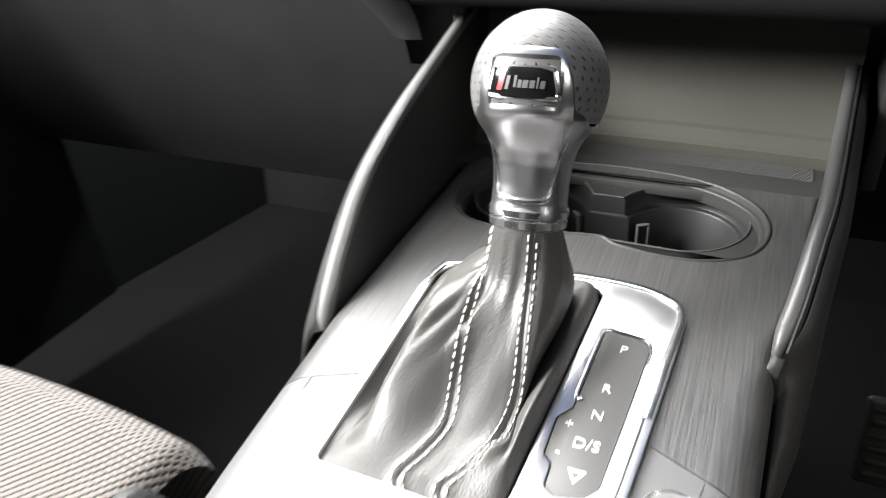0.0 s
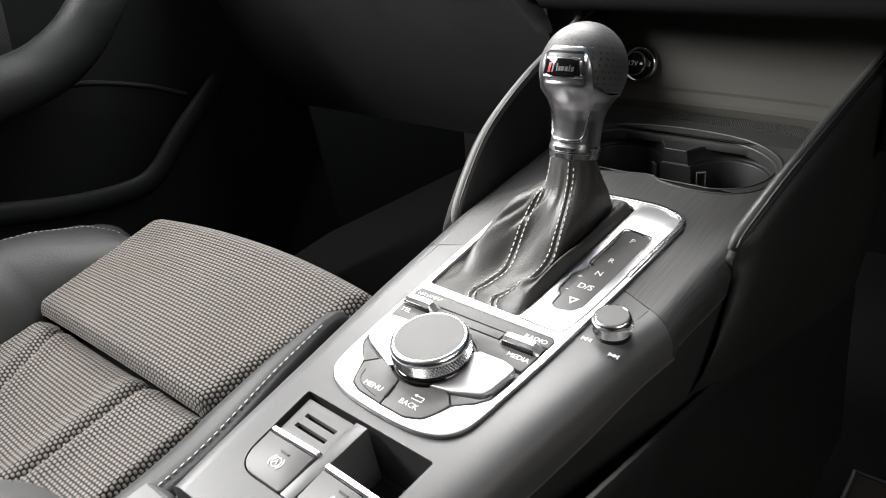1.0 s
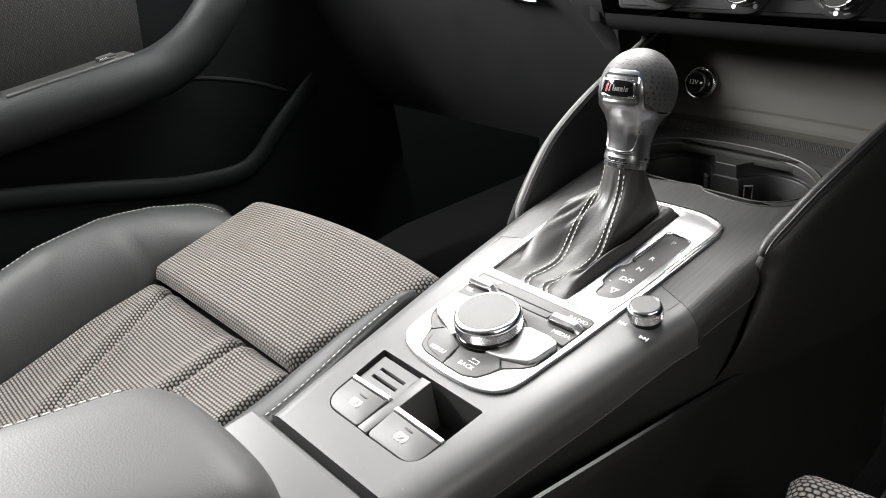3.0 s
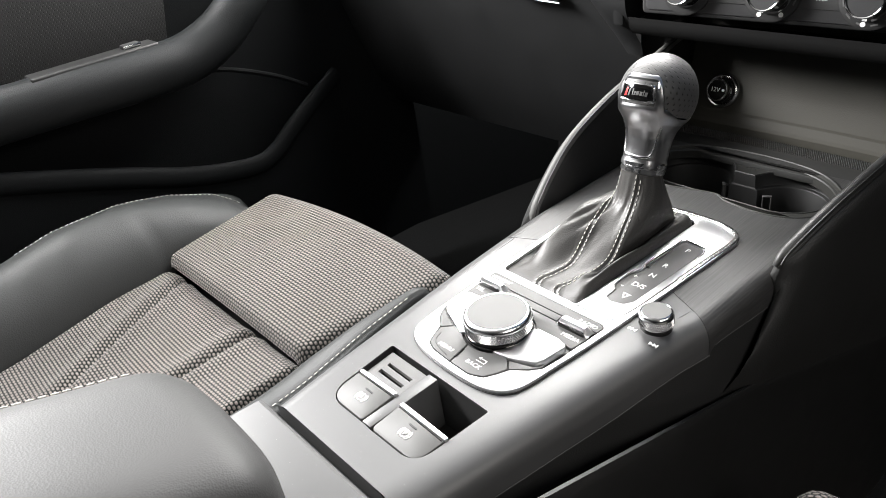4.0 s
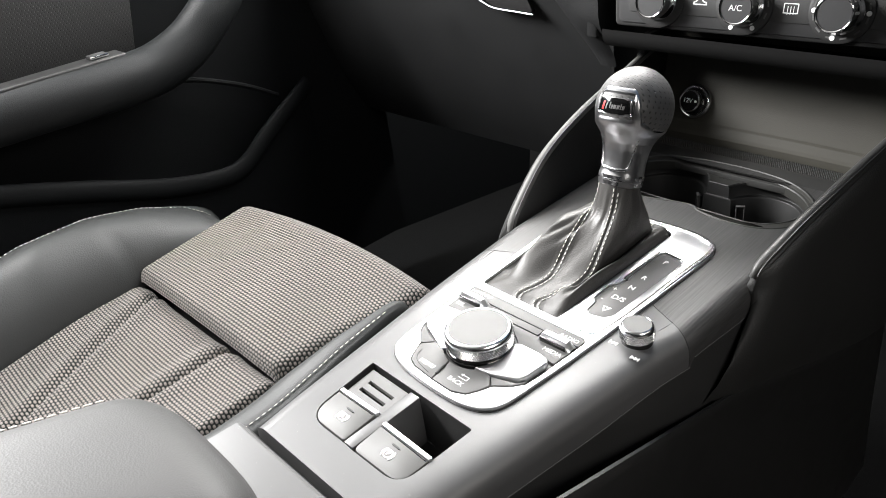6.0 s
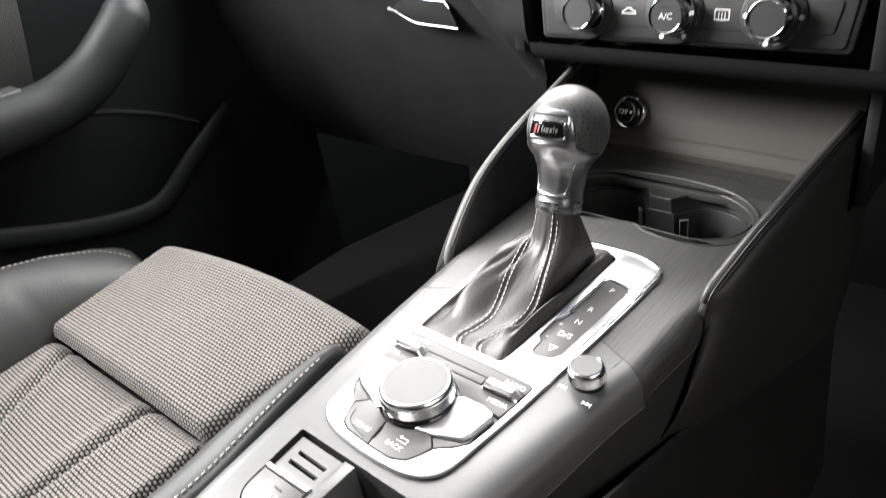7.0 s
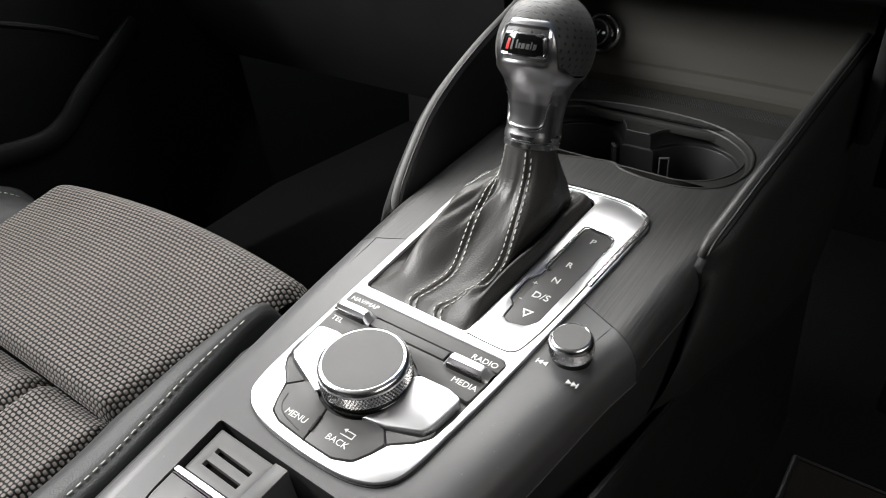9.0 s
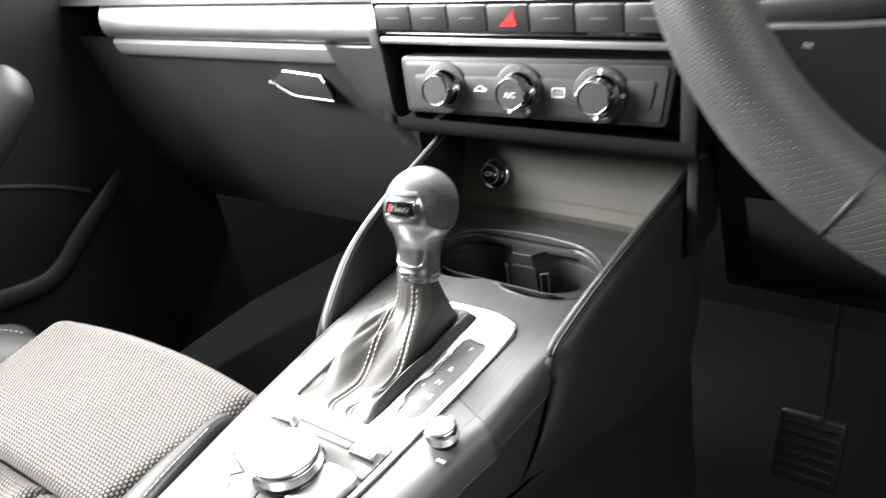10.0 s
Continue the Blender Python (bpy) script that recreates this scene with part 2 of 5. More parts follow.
def rpoly(pts, r=0.004, seg=5):
    """Polygon with rounded corners; a corner may carry its own radius as a third number."""
    out = []
    n = len(pts)
    for i, p in enumerate(pts):
        rad = p[2] if len(p) > 2 else r
        p0, p1, p2 = Vector(pts[i - 1][:2]), Vector(p[:2]), Vector(pts[(i + 1) % n][:2])
        a, c = p0 - p1, p2 - p1
        la, lc = a.length, c.length
        a.normalize(), c.normalize()
        ang = a.angle(c, 0)
        if rad <= 0 or ang > 3.1:
            out.append(p1)
            continue
        d = min(rad / math.tan(ang / 2), la * 0.49, lc * 0.49)
        s, e = p1 + a * d, p1 + c * d
        for k in range(seg + 1):
            t = k / seg
            out.append(s * (1 - t) ** 2 + p1 * 2 * t * (1 - t) + e * t * t)
    return out


def area2(pts):
    return sum(pts[i - 1][0] * pts[i][1] - pts[i][0] * pts[i - 1][1] for i in range(len(pts)))


def ccw(pts):
    pts = [Vector(p[:2]) for p in pts]
    return pts if area2(pts) > 0 else pts[::-1]


def offset(pts, d):
    """Counter-clockwise polygon moved outwards by d."""
    out = []
    n = len(pts)
    for i in range(n):
        a, c = (pts[i] - pts[i - 1]), (pts[(i + 1) % n] - pts[i])
        if a.length < 1e-9:
            a = c
        if c.length < 1e-9:
            c = a
        na, nc = Vector((a.y, -a.x)).normalized(), Vector((c.y, -c.x)).normalized()
        k = na + nc
        k = k / max(0.35, k.length_squared / 2) if k.length > 1e-6 else na
        out.append(pts[i] + k * d)
    return out


def slab(outer, z0, z1, bev=0.0008, holes=(), height=None):
    """Plate from a polygon with holes; its rims are rounded. height(x, y) is added to the top."""
    bm = bmesh.new()
    outer = ccw(outer)
    rings = [(outer, 1)] + [(ccw(h), -1) for h in holes]
    steps = ((-bev, z1), (-0.3 * bev, z1 - 0.3 * bev), (0, z1 - bev), (0, z0)) if bev else ((0, z1), (0, z0))
    tops = []
    for pts, sign in rings:
        prev = None
        for d, z in steps:
            q = offset(pts, d * sign) if d else pts
            ring = [bm.verts.new((p.x, p.y, z + (height(p.x, p.y) if height and z != z0 else 0))) for p in q]
            if prev:
                for i in range(len(ring)):
                    f = (prev[i - 1], prev[i], ring[i], ring[i - 1])
                    bm.faces.new(f if sign < 0 else f[::-1])
            else:
                for i in range(len(ring)):
                    tops.append(bm.edges.new((ring[i - 1], ring[i])))
            prev = ring
        if sign > 0 and not holes:
            bm.faces.new(prev[::-1])
    if holes:
        bmesh.ops.triangle_fill(bm, use_beauty=True, use_dissolve=False, edges=tops)
    else:
        bm.faces.new([e.verts[1] for e in tops])
    bmesh.ops.recalc_face_normals(bm, faces=bm.faces[:])
    return bm


def lathe(profile, centre=(0, 0), seg=64, knurl=None, bm=None):
    """Turned body from (radius, height) pairs; knurl: (first, last, depth) rows that carry a diamond knurl."""
    own = bmesh.new()
    rings = []
    for k, (r, z) in enumerate(profile):
        if r < 1e-6:
            rings.append([own.verts.new((centre[0], centre[1], z))])
            continue
        ring = []
        for i in range(seg):
            rr = r
            if knurl and knurl[0] <= k <= knurl[1] and (i + k) % 2:
                rr = r - knurl[2]
            a = 2 * math.pi * i / seg
            ring.append(own.verts.new((centre[0] + rr * math.cos(a), centre[1] + rr * math.sin(a), z)))
        rings.append(ring)
    for a, c in zip(rings, rings[1:]):
        for i in range(seg):
            j = (i + 1) % seg
            q = [a[i % len(a)], a[j % len(a)], c[j % len(c)], c[i % len(c)]]
            q = list(dict.fromkeys(q))
            if len(q) > 2:
                own.faces.new(q)
    bmesh.ops.recalc_face_normals(own, faces=own.faces[:])
    return join(bm, own)


def knurled(centre, r, z0, z1, rows, seg, depth):
    """Ring of small pyramids, every second row shifted by half a step."""
    bm = bmesh.new()

    def at(a, rr, z):
        return bm.verts.new((centre[0] + rr * math.cos(a), centre[1] + rr * math.sin(a), z))
    st = 2 * math.pi / seg
    dz = (z1 - z0) / rows
    for k in range(rows):
        z = z0 + dz * k
        for i in range(seg):
            a = (i + 0.5 * (k % 2)) * st
            q = [at(a, r - depth, z + dz / 2), at(a + st / 2, r - depth, z), at(a + st, r - depth, z + dz / 2), at(a + st / 2, r - depth, z + dz)]
            tip = at(a + st / 2, r, z + dz / 2)
            for j in range(4):
                bm.faces.new((q[j], q[(j + 1) % 4], tip))
            if k < rows - 1:
                w = at(a + st, r - depth, z + dz * 1.5)
                t2 = at(a + st, r, z + dz)
                c = [q[3], q[2], at(a + 1.5 * st, r - depth, z + dz), w]
                c = [q[2], c[2], w, q[3]]
                for j in range(4):
                    bm.faces.new((c[j], c[(j + 1) % 4], t2))
    return bm


def sheet(f, nu, nv, close_u=False, flip=False, bm=None):
    """Surface from f(u, v), u and v in 0..1, with a UV map in metres along the surface."""
    own = bmesh.new()
    uvl = own.loops.layers.uv.new("UVMap")
    P = [[Vector(f(i / nu, j / nv)) for i in range(nu + (0 if close_u else 1))] for j in range(nv + 1)]
    V = [[own.verts.new(p) for p in row] for row in P]
    nn = len(P[0])
    mid = [row[nn // 2] for row in P]
    vs = [0.0]
    for a, c in zip(mid, mid[1:]):
        vs.append(vs[-1] + (c - a).length)
    us = []
    for row in P:
        acc = [0.0]
        for a, c in zip(row, row[1:] + ([row[0]] if close_u else [])):
            acc.append(acc[-1] + (c - a).length)
        h = acc[nn // 2]
        us.append([q - h for q in acc])
    for j in range(nv):
        for i in range(nu):
            k = (i + 1) % nn
            idx = [(i, j, i), (k, j, i + 1), (k, j + 1, i + 1), (i, j + 1, i)]
            if flip:
                idx = idx[::-1]
            vv = [V[b][a] for a, b, _ in idx]
            if len(set(vv)) < 4:
                continue
            fc = own.faces.new(vv)
            for lp, (a, b, ui) in zip(fc.loops, idx):
                lp[uvl].uv = (us[b][ui], vs[b])
    return join(bm, own)


def curve_points(pts, n=8):
    """Smooth line through the points."""
    P = [Vector(p) for p in pts]
    P = [P[0] * 2 - P[1]] + P + [P[-1] * 2 - P[-2]]
    out = []
    for i in range(1, len(P) - 2):
        for k in range(n):
            t = k / n
            a, b, c, d = P[i - 1], P[i], P[i + 1], P[i + 2]
            out.append(0.5 * (2 * b + (c - a) * t + (2 * a - 5 * b + 4 * c - d) * t * t + (3 * b - a - 3 * c + d) * t ** 3))
    out.append(P[-2])
    return out


def tube(pts, r, seg=10, bm=None, ry=None, up=(0, 0, 1)):
    """Round or oval bar along a line; r may be a list. ry: its half height along up."""
    own = bmesh.new()
    uvl = own.loops.layers.uv.new("UVMap")
    rings = []
    n = len(pts)
    acc = 0
    accs = []
    for i, p in enumerate(pts):
        p = Vector(p)
        if i:
            acc += (p - Vector(pts[i - 1])).length
        accs.append(acc)
        t = (Vector(pts[min(n - 1, i + 1)]) - Vector(pts[max(0, i - 1)])).normalized()
        s = t.cross(Vector(up))
        s = s.normalized() if s.length > 1e-5 else Vector((1, 0, 0))
        w = s.cross(t)
        ra = r[i] if isinstance(r, (list, tuple)) else r
        rb = (ry[i] if isinstance(ry, (list, tuple)) else ry) if ry else ra
        rings.append([own.verts.new(p + s * ra * math.cos(2 * math.pi * k / seg) + w * rb * math.sin(2 * math.pi * k / seg)) for k in range(seg)])
    for j in range(n - 1):
        for k in range(seg):
            q = (k + 1) % seg
            f = own.faces.new((rings[j][k], rings[j][q], rings[j + 1][q], rings[j + 1][k]))
            for lp, (kk, jj) in zip(f.loops, ((k, j), (k + 1, j), (k + 1, j + 1), (k, j + 1))):
                ra = r[jj] if isinstance(r, (list, tuple)) else r
                lp[uvl].uv = (accs[jj], kk / seg * 6.283 * ra)
    own.faces.new(rings[0])
    own.faces.new(rings[-1])
    bmesh.ops.recalc_face_normals(own, faces=own.faces[:])
    return join(bm, own)


def stitches(pts, length=0.0034, gap=0.0016, r=0.00045):
    """Row of single thread stitches along a line."""
    bm = bmesh.new()
    P = [Vector(p) for p in pts]
    acc, want, start = 0.0, 0.0, None
    dense = []
    for a, c in zip(P, P[1:]):
        k = max(1, int((c - a).length / 0.0004))
        dense += [a.lerp(c, i / k) for i in range(k)]
    step = length + gap
    d, cur = 0.0, []
    for a, c in zip(dense, dense[1:]):
        if d % step < length:
            cur.append(a)
        elif len(cur) > 2:
            tube([cur[0], cur[len(cur) // 2] + (cur[len(cur) // 2] - (cur[0] + cur[-1]) / 2) * 0.2, cur[-1]], [r * 0.7, r, r * 0.7], 5, bm)
            cur = []
        else:
            cur = []
        d += (c - a).length
    return bm


def letters(text, size, at, mat, parent, turn=0.0, m=None, thick=0.00015, name="lettering"):
    """Printed characters that lie on a face: at is the middle of the word, m the pose of the face."""
    cu = bpy.data.curves.new("type", "FONT")
    cu.body, cu.size, cu.extrude, cu.align_x, cu.align_y, cu.resolution_u = text, size, thick, "CENTER", "CENTER", 3
    ob = bpy.data.objects.new("type", cu)
    me = bpy.data.meshes.new_from_object(ob)
    bm = bmesh.new()
    bm.from_mesh(me)
    bpy.data.objects.remove(ob)
    bpy.data.curves.remove(cu)
    bpy.data.meshes.remove(me)
    turned(bm, (m or Matrix.Identity(4)) @ pose(at[0], at[1], at[2], 0, 0, turn))
    return part(name, bm, mat, parent)


def flat_shapes(polys, z0, z1, m=None):
    bm = bmesh.new()
    for p in polys:
        join(bm, slab(p, z0, z1, 0))
    return turned(bm, m) if m is not None else bm


def smooth01(t):
    t = max(0.0, min(1.0, t))
    return t * t * (3 - 2 * t)


def lerp_table(tab, y):
    if y <= tab[0][0]:
        return tab[0][1]
    for (a, b), (c, d) in zip(tab, tab[1:]):
        if y <= c:
            return b + (d - b) * (y - a) / (c - a) if c > a else d
    return tab[-1][1]


# ---- the cabin shell: unseen roof and walls added to bound the light ----
def shell():
    I4 = Matrix.Identity(4)
    fl = thing("floor", "black carpeted car floor in the footwells", "floor", kind="structure", m=I4)
    part("carpet", box(-0.95, 0.95, -1.3, 1.15, -0.03, 0.0, 0), CARPET, fl)
    mt = thing("floor_mat", "dark brown carpet mat in the driver's footwell", "floor mat", (0.45, 0.1, 0.0), m=I4)
    part("carpet_pad", box(0.17, 0.76, -0.35, 0.50, 0.0005, 0.008, 0.003), MAT, mt)
    part("binding", tube([(x, y, 0.006) for x, y in ((0.17, -0.35), (0.17, 0.50), (0.76, 0.50), (0.76, -0.35), (0.17, -0.35))], 0.005, 8), BLACK, mt, "black sewn edge")
    rf = thing("ceiling", "light grey fabric roof lining of the car", "ceiling", (0, -0.5, 1.24), kind="structure", m=I4)
    part("lining", box(-0.95, 0.95, -1.3, 0.0, 1.24, 1.27, 0.005), LINING, rf)
    wb = thing("wall_rear", "dark rear wall that closes the cabin", "wall", (0, -1.3, 0), kind="structure", m=I4)
    part("panel", box(-0.95, 0.95, -1.33, -1.3, 0, 1.24, 0), DOOR, wb)
    # Unseen solid wall, added to keep light out on this side.
    wr = thing("wall_driver_side", "plain dark wall added to close off the driver's side", "wall", (0.95, 0, 0), kind="structure", m=I4)
    part("panel", box(0.95, 0.98, -1.3, 1.15, 0, 1.24, 0), DOOR, wr)
    wf = thing("wall_front", "black firewall behind the dashboard", "wall", (0, 1.15, 0), kind="structure", m=I4)
    part("panel", box(-0.98, 0.98, 1.15, 1.18, 0, 0.80, 0), BLACK, wf)
    wl = thing("wall_passenger_side", "dark body side below and around the passenger's window", "wall", (-0.95, 0, 0), kind="structure", m=I4)
    part("sill", box(-0.98, -0.95, -1.3, 1.15, 0, 0.80, 0), DOOR, wl)
    part("pillar", box(-0.98, -0.95, -1.3, -1.0, 0.80, 1.24, 0), DOOR, wl)
    ap = thing("windscreen_pillar", "dark trim of the slanting windscreen pillar", "pillar", (-0.9, 0.4, 0.8), kind="structure", m=I4)
    part("trim", tube([(-0.93, 1.1, 0.80), (-0.93, 0.5, 1.03), (-0.93, 0.0, 1.25)], 0.045, 10), DOOR, ap)


shell()


# ---- centre console ----
def x_left(y):
    return lerp_table([(-0.20, -0.0800), (-0.16, -0.0860), (-0.127, -0.0900), (-0.075, -0.0960), (-0.03, -0.1015), (0.01, -0.1060), (0.08, -0.1120), (0.12, -0.1150), (0.34, -0.1150)], y)


def x_right(y):
    return lerp_table([(-0.20, 0.0640), (-0.11, 0.0775), (-0.075, 0.0825), (-0.023, 0.0905), (0.033, 0.0985), (0.06, 0.1040), (0.13, 0.1070), (0.16, 0.1080), (0.20, 0.1140), (0.25, 0.1210), (0.34, 0.1290)], y)


def seam_y(x):
    return 0.0800 - 0.46 * max(0.0, abs(x + 0.006) - 0.064)


LW = 0.016     # width of the rounded passenger's shoulder


def RW(y):
    """Width of the rounded shoulder on the driver's side."""
    return lerp_table([(-0.2, 0.030), (-0.02, 0.026), (0.06, 0.021), (0.125, 0.018), (0.185, 0.0072), (0.34, 0.006)], y)


def circle(cx, cy, r, n=40, a0=0.0):
    return [Vector((cx + r * math.cos(a0 + 2 * math.pi * i / n), cy + r * math.sin(a0 + 2 * math.pi * i / n))) for i in range(n)]


CUP_OPENING = curve_points([(-0.0990, 0.2740, 0), (-0.0940, 0.2480, 0), (-0.0760, 0.2300, 0), (-0.0430, 0.2250, 0), (-0.0130, 0.2315, 0), (0.0060, 0.2335, 0), (0.0170, 0.2270, 0), (0.0450, 0.2225, 0), (0.0700, 0.2260, 0), (0.0890, 0.2390, 0), (0.0970, 0.2620, 0), (0.0940, 0.2850, 0), (0.0835, 0.3020, 0), (0.0640, 0.3170, 0), (0.0400, 0.3250, 0), (0.0050, 0.3285, 0), (-0.0330, 0.3265, 0), (-0.0680, 0.3180, 0), (-0.0900, 0.3000, 0), (-0.0990, 0.2740, 0)], 6)[:-1]
CUP_OPENING = ccw([Vector((p.x, p.y)) for p in CUP_OPENING])
WELLS = ((-0.0520, 0.2870, 0.0405), (0.0455, 0.2860, 0.0415))


def well_outline(grow=0.0):
    """Both round wells, joined in front of the divider."""
    out = []
    for k, a0, a1 in ((1, -84, 159), (0, 20, 266)):
        cx, cy, r = WELLS[k]
        out += [Vector((cx + (r + grow) * math.cos(radians(a0 + (a1 - a0) * i / 36)), cy + (r + grow) * math.sin(radians(a0 + (a1 - a0) * i / 36)))) for i in range(37)]
    return out


def edge_drop(y):
    """Depth of the upright lip below the driver's shoulder; it steps up at the trim seam."""
    if y > 0.062:
        return 0.003 + 0.006 * smooth01((y - 0.062) / 0.08)
    return 0.0092 + 0.003 * smooth01((0.03 - y) / 0.08)


def shoulder(y0f, y1f, side, mat, name, parent):
    def across(a, y):
        if side > 0:
            return x_right(y) - RW(y) + RW(y) * math.sin(a), -0.018 * (1 - math.cos(a)) ** 1.25
        return x_left(y) + LW - LW * math.sin(a), -0.013 * (1 - math.cos(a))

    def f(u, v):
        n = 0.8
        a = min(1, u / n) * math.pi / 2
        y = y0f(0.1 * side) + (y1f(0.1 * side) - y0f(0.1 * side)) * v
        for _ in range(4):
            x, z = across(a, y)
            y = y0f(x) + (y1f(x) - y0f(x)) * v
        if u > n:
            z -= (u - n) / (1 - n) * (edge_drop(y) if side > 0 else 0.009)
        return (x, y, z)
    part(name, sheet(f, 20, 40, flip=(side < 0)), mat, parent, sharp=60)


def ledge(y):
    """Height of the lower trim's ledge on the driver's side."""
    return min(0.010, -0.077 + (0.085 - y) * 0.348)


def ledge_x(y):
    return 0.024 * smooth01((y - 0.10) / 0.28)


def console():
    c = thing("center_console", "dark grey soft-touch plastic centre console between the seats", "console", (0, 0.05, -0.40))
    rear = lambda x: -0.191
    seam_a = lambda x: seam_y(x) - 0.0003
    seam_b = lambda x: seam_y(x) + 0.0003
    front = lambda x: 0.318
    ye = seam_a(x_right(0.07) - RW(0.07))
    right = [(x_right(y) - RW(y), y) for y in [-0.191 + i * (ye + 0.191) / 16 for i in range(17)]]
    outer = right + [(0.06, seam_a(0.06)), (0.0240, seam_a(0.024)), (0.0220, 0.0180), (-0.0680, 0.0195), (-0.0735, seam_a(-0.0735)), (x_left(0.06) + LW, seam_a(x_left(0.06) + LW))] + [(x_left(y) + LW, y) for y in (0.03, 0.0, -0.04, -0.07, -0.1, -0.115, -0.125, -0.135, -0.145, -0.155, -0.165, -0.175, -0.185, -0.191)]
    switch_hole = rpoly([(-0.0625, -0.0995, 0.002), (0.0428, -0.1025, 0.002), (0.0400, -0.1640, 0.0160), (-0.0060, -0.1640, 0.0060), (-0.0120, -0.1635, 0.0040), (-0.0560, -0.1635, 0.0200)], 0.004, 9)
    part("rear_cover", slab(outer, -0.002, 0.0, 0, [switch_hole]), SOFT, c, "smooth dark grey soft-touch cover")
    ye = seam_b(x_right(0.07) - RW(0.07))
    right = [(x_right(y) - RW(y), y) for y in [ye + i * (0.318 - ye) / 24 for i in range(25)]]
    outer = [(-0.0735, seam_b(-0.0735)), (-0.0735, 0.1700), (-0.0660, 0.1775), (0.0240, 0.1790), (0.0240, seam_b(0.024)), (0.06, seam_b(0.06))] + right + [(x_left(y) + LW, y) for y in (0.318, 0.25, 0.18, 0.12, 0.09, seam_b(x_left(0.06) + LW))]
    part("front_trim", slab(outer, -0.002, 0.0, 0, [CUP_OPENING]), BRUSH, c, "brushed anthracite trim round the gear lever")
    shoulder(rear, seam_a, 1, SOFT, "rear_cover_edge", c)
    shoulder(rear, seam_a, -1, SOFT, "rear_cover_edge", c)
    shoulder(seam_b, front, 1, BRUSH, "front_trim_edge", c)
    shoulder(seam_b, front, -1, BRUSH, "front_trim_edge", c)

    # rear end of the cover
    xa, xb = x_left(-0.191) + 0.001, x_right(-0.191) - 0.012
    part("rear_face", sheet(lambda u, v: (xa + (xb - xa) * u, -0.1912 - 0.001 * v, -0.0004 - 0.004 * (2 * u - 1) ** 8 - 0.030 * v), 20, 6), SOFT, c)

    # side panels below the cover, down to the carpet
    def side(u, v):
        y = -0.55 + v * 0.97
        z = -0.0190 - u * 0.37
        x = x_right(min(y, 0.3)) - 0.0012 - 0.004 * u
        return (x, y, z)
    part("side_panel", sheet(side, 12, 30), SIDE, c)

    # ledge of the lower trim, which climbs towards the armrest
    def lower(u, v):
        y = -0.55 + v * 0.97
        zt = ledge(y)
        tab = [(0.1080, -0.010), (0.1086, -0.004), (0.1105, -0.0006), (0.1130, -0.0008), (0.1146, -0.004), (0.1150, -0.010), (0.1160, -0.04), (0.1200, -0.12), (0.1260, -0.36)]
        x, dz = tab[int(round(u * 8))]
        return (x + ledge_x(y), y, max(-0.405, zt + dz))
    part("lower_side_panel", sheet(lower, 8, 60), BLACK, c, "lower trim panel with a rounded ledge")

    def side_l(u, v):
        y = -0.55 + v * 0.97
        return (x_left(y) + 0.001 - 0.010 * u, y, -0.024 - u * 0.37)
    part("side_panel", sheet(side_l, 6, 60, flip=True), SIDE, c)
    # Paler beads stand in for the light caught by the lower edges.
    part("cover_edge", tube([(x_right(y) - 0.0002, y, -0.0180 - edge_drop(y)) for y in [-0.196 + 0.0128 * i for i in range(21)]], 0.0006, 6), KEY, c, "thin pale bead for the lit edge of the cover")
    part("trim_edge", tube([(x_right(y) - 0.0002, y, -0.0180 - edge_drop(y)) for y in [0.066 + 0.0078 * i for i in range(11)]], 0.0005, 6), KEY, c, "thin pale bead for the lit edge of the trim")

    # Black sheet under the boot keeps its hollows dark, in place of shade.
    part("lever_well_shade", box(-0.0738, 0.0242, 0.0175, 0.1795, -0.020, -0.016, 0.0), SHADE, c, "black sheet that shades the hollow below the boot")
    # inside of the switch recess
    part("recess", slab(offset(ccw(switch_hole), 0.001), -0.048, -0.045, 0), BLACK, c)
    hole = ccw(switch_hole)
    bm = bmesh.new()
    a = [bm.verts.new((p.x, p.y, -0.001)) for p in hole]
    b = [bm.verts.new((p.x, p.y, -0.047)) for p in hole]
    for i in range(len(a)):
        bm.faces.new((a[i - 1], a[i], b[i], b[i - 1]))
    part("recess_wall", bm, SIDE, c)
    return c


console()


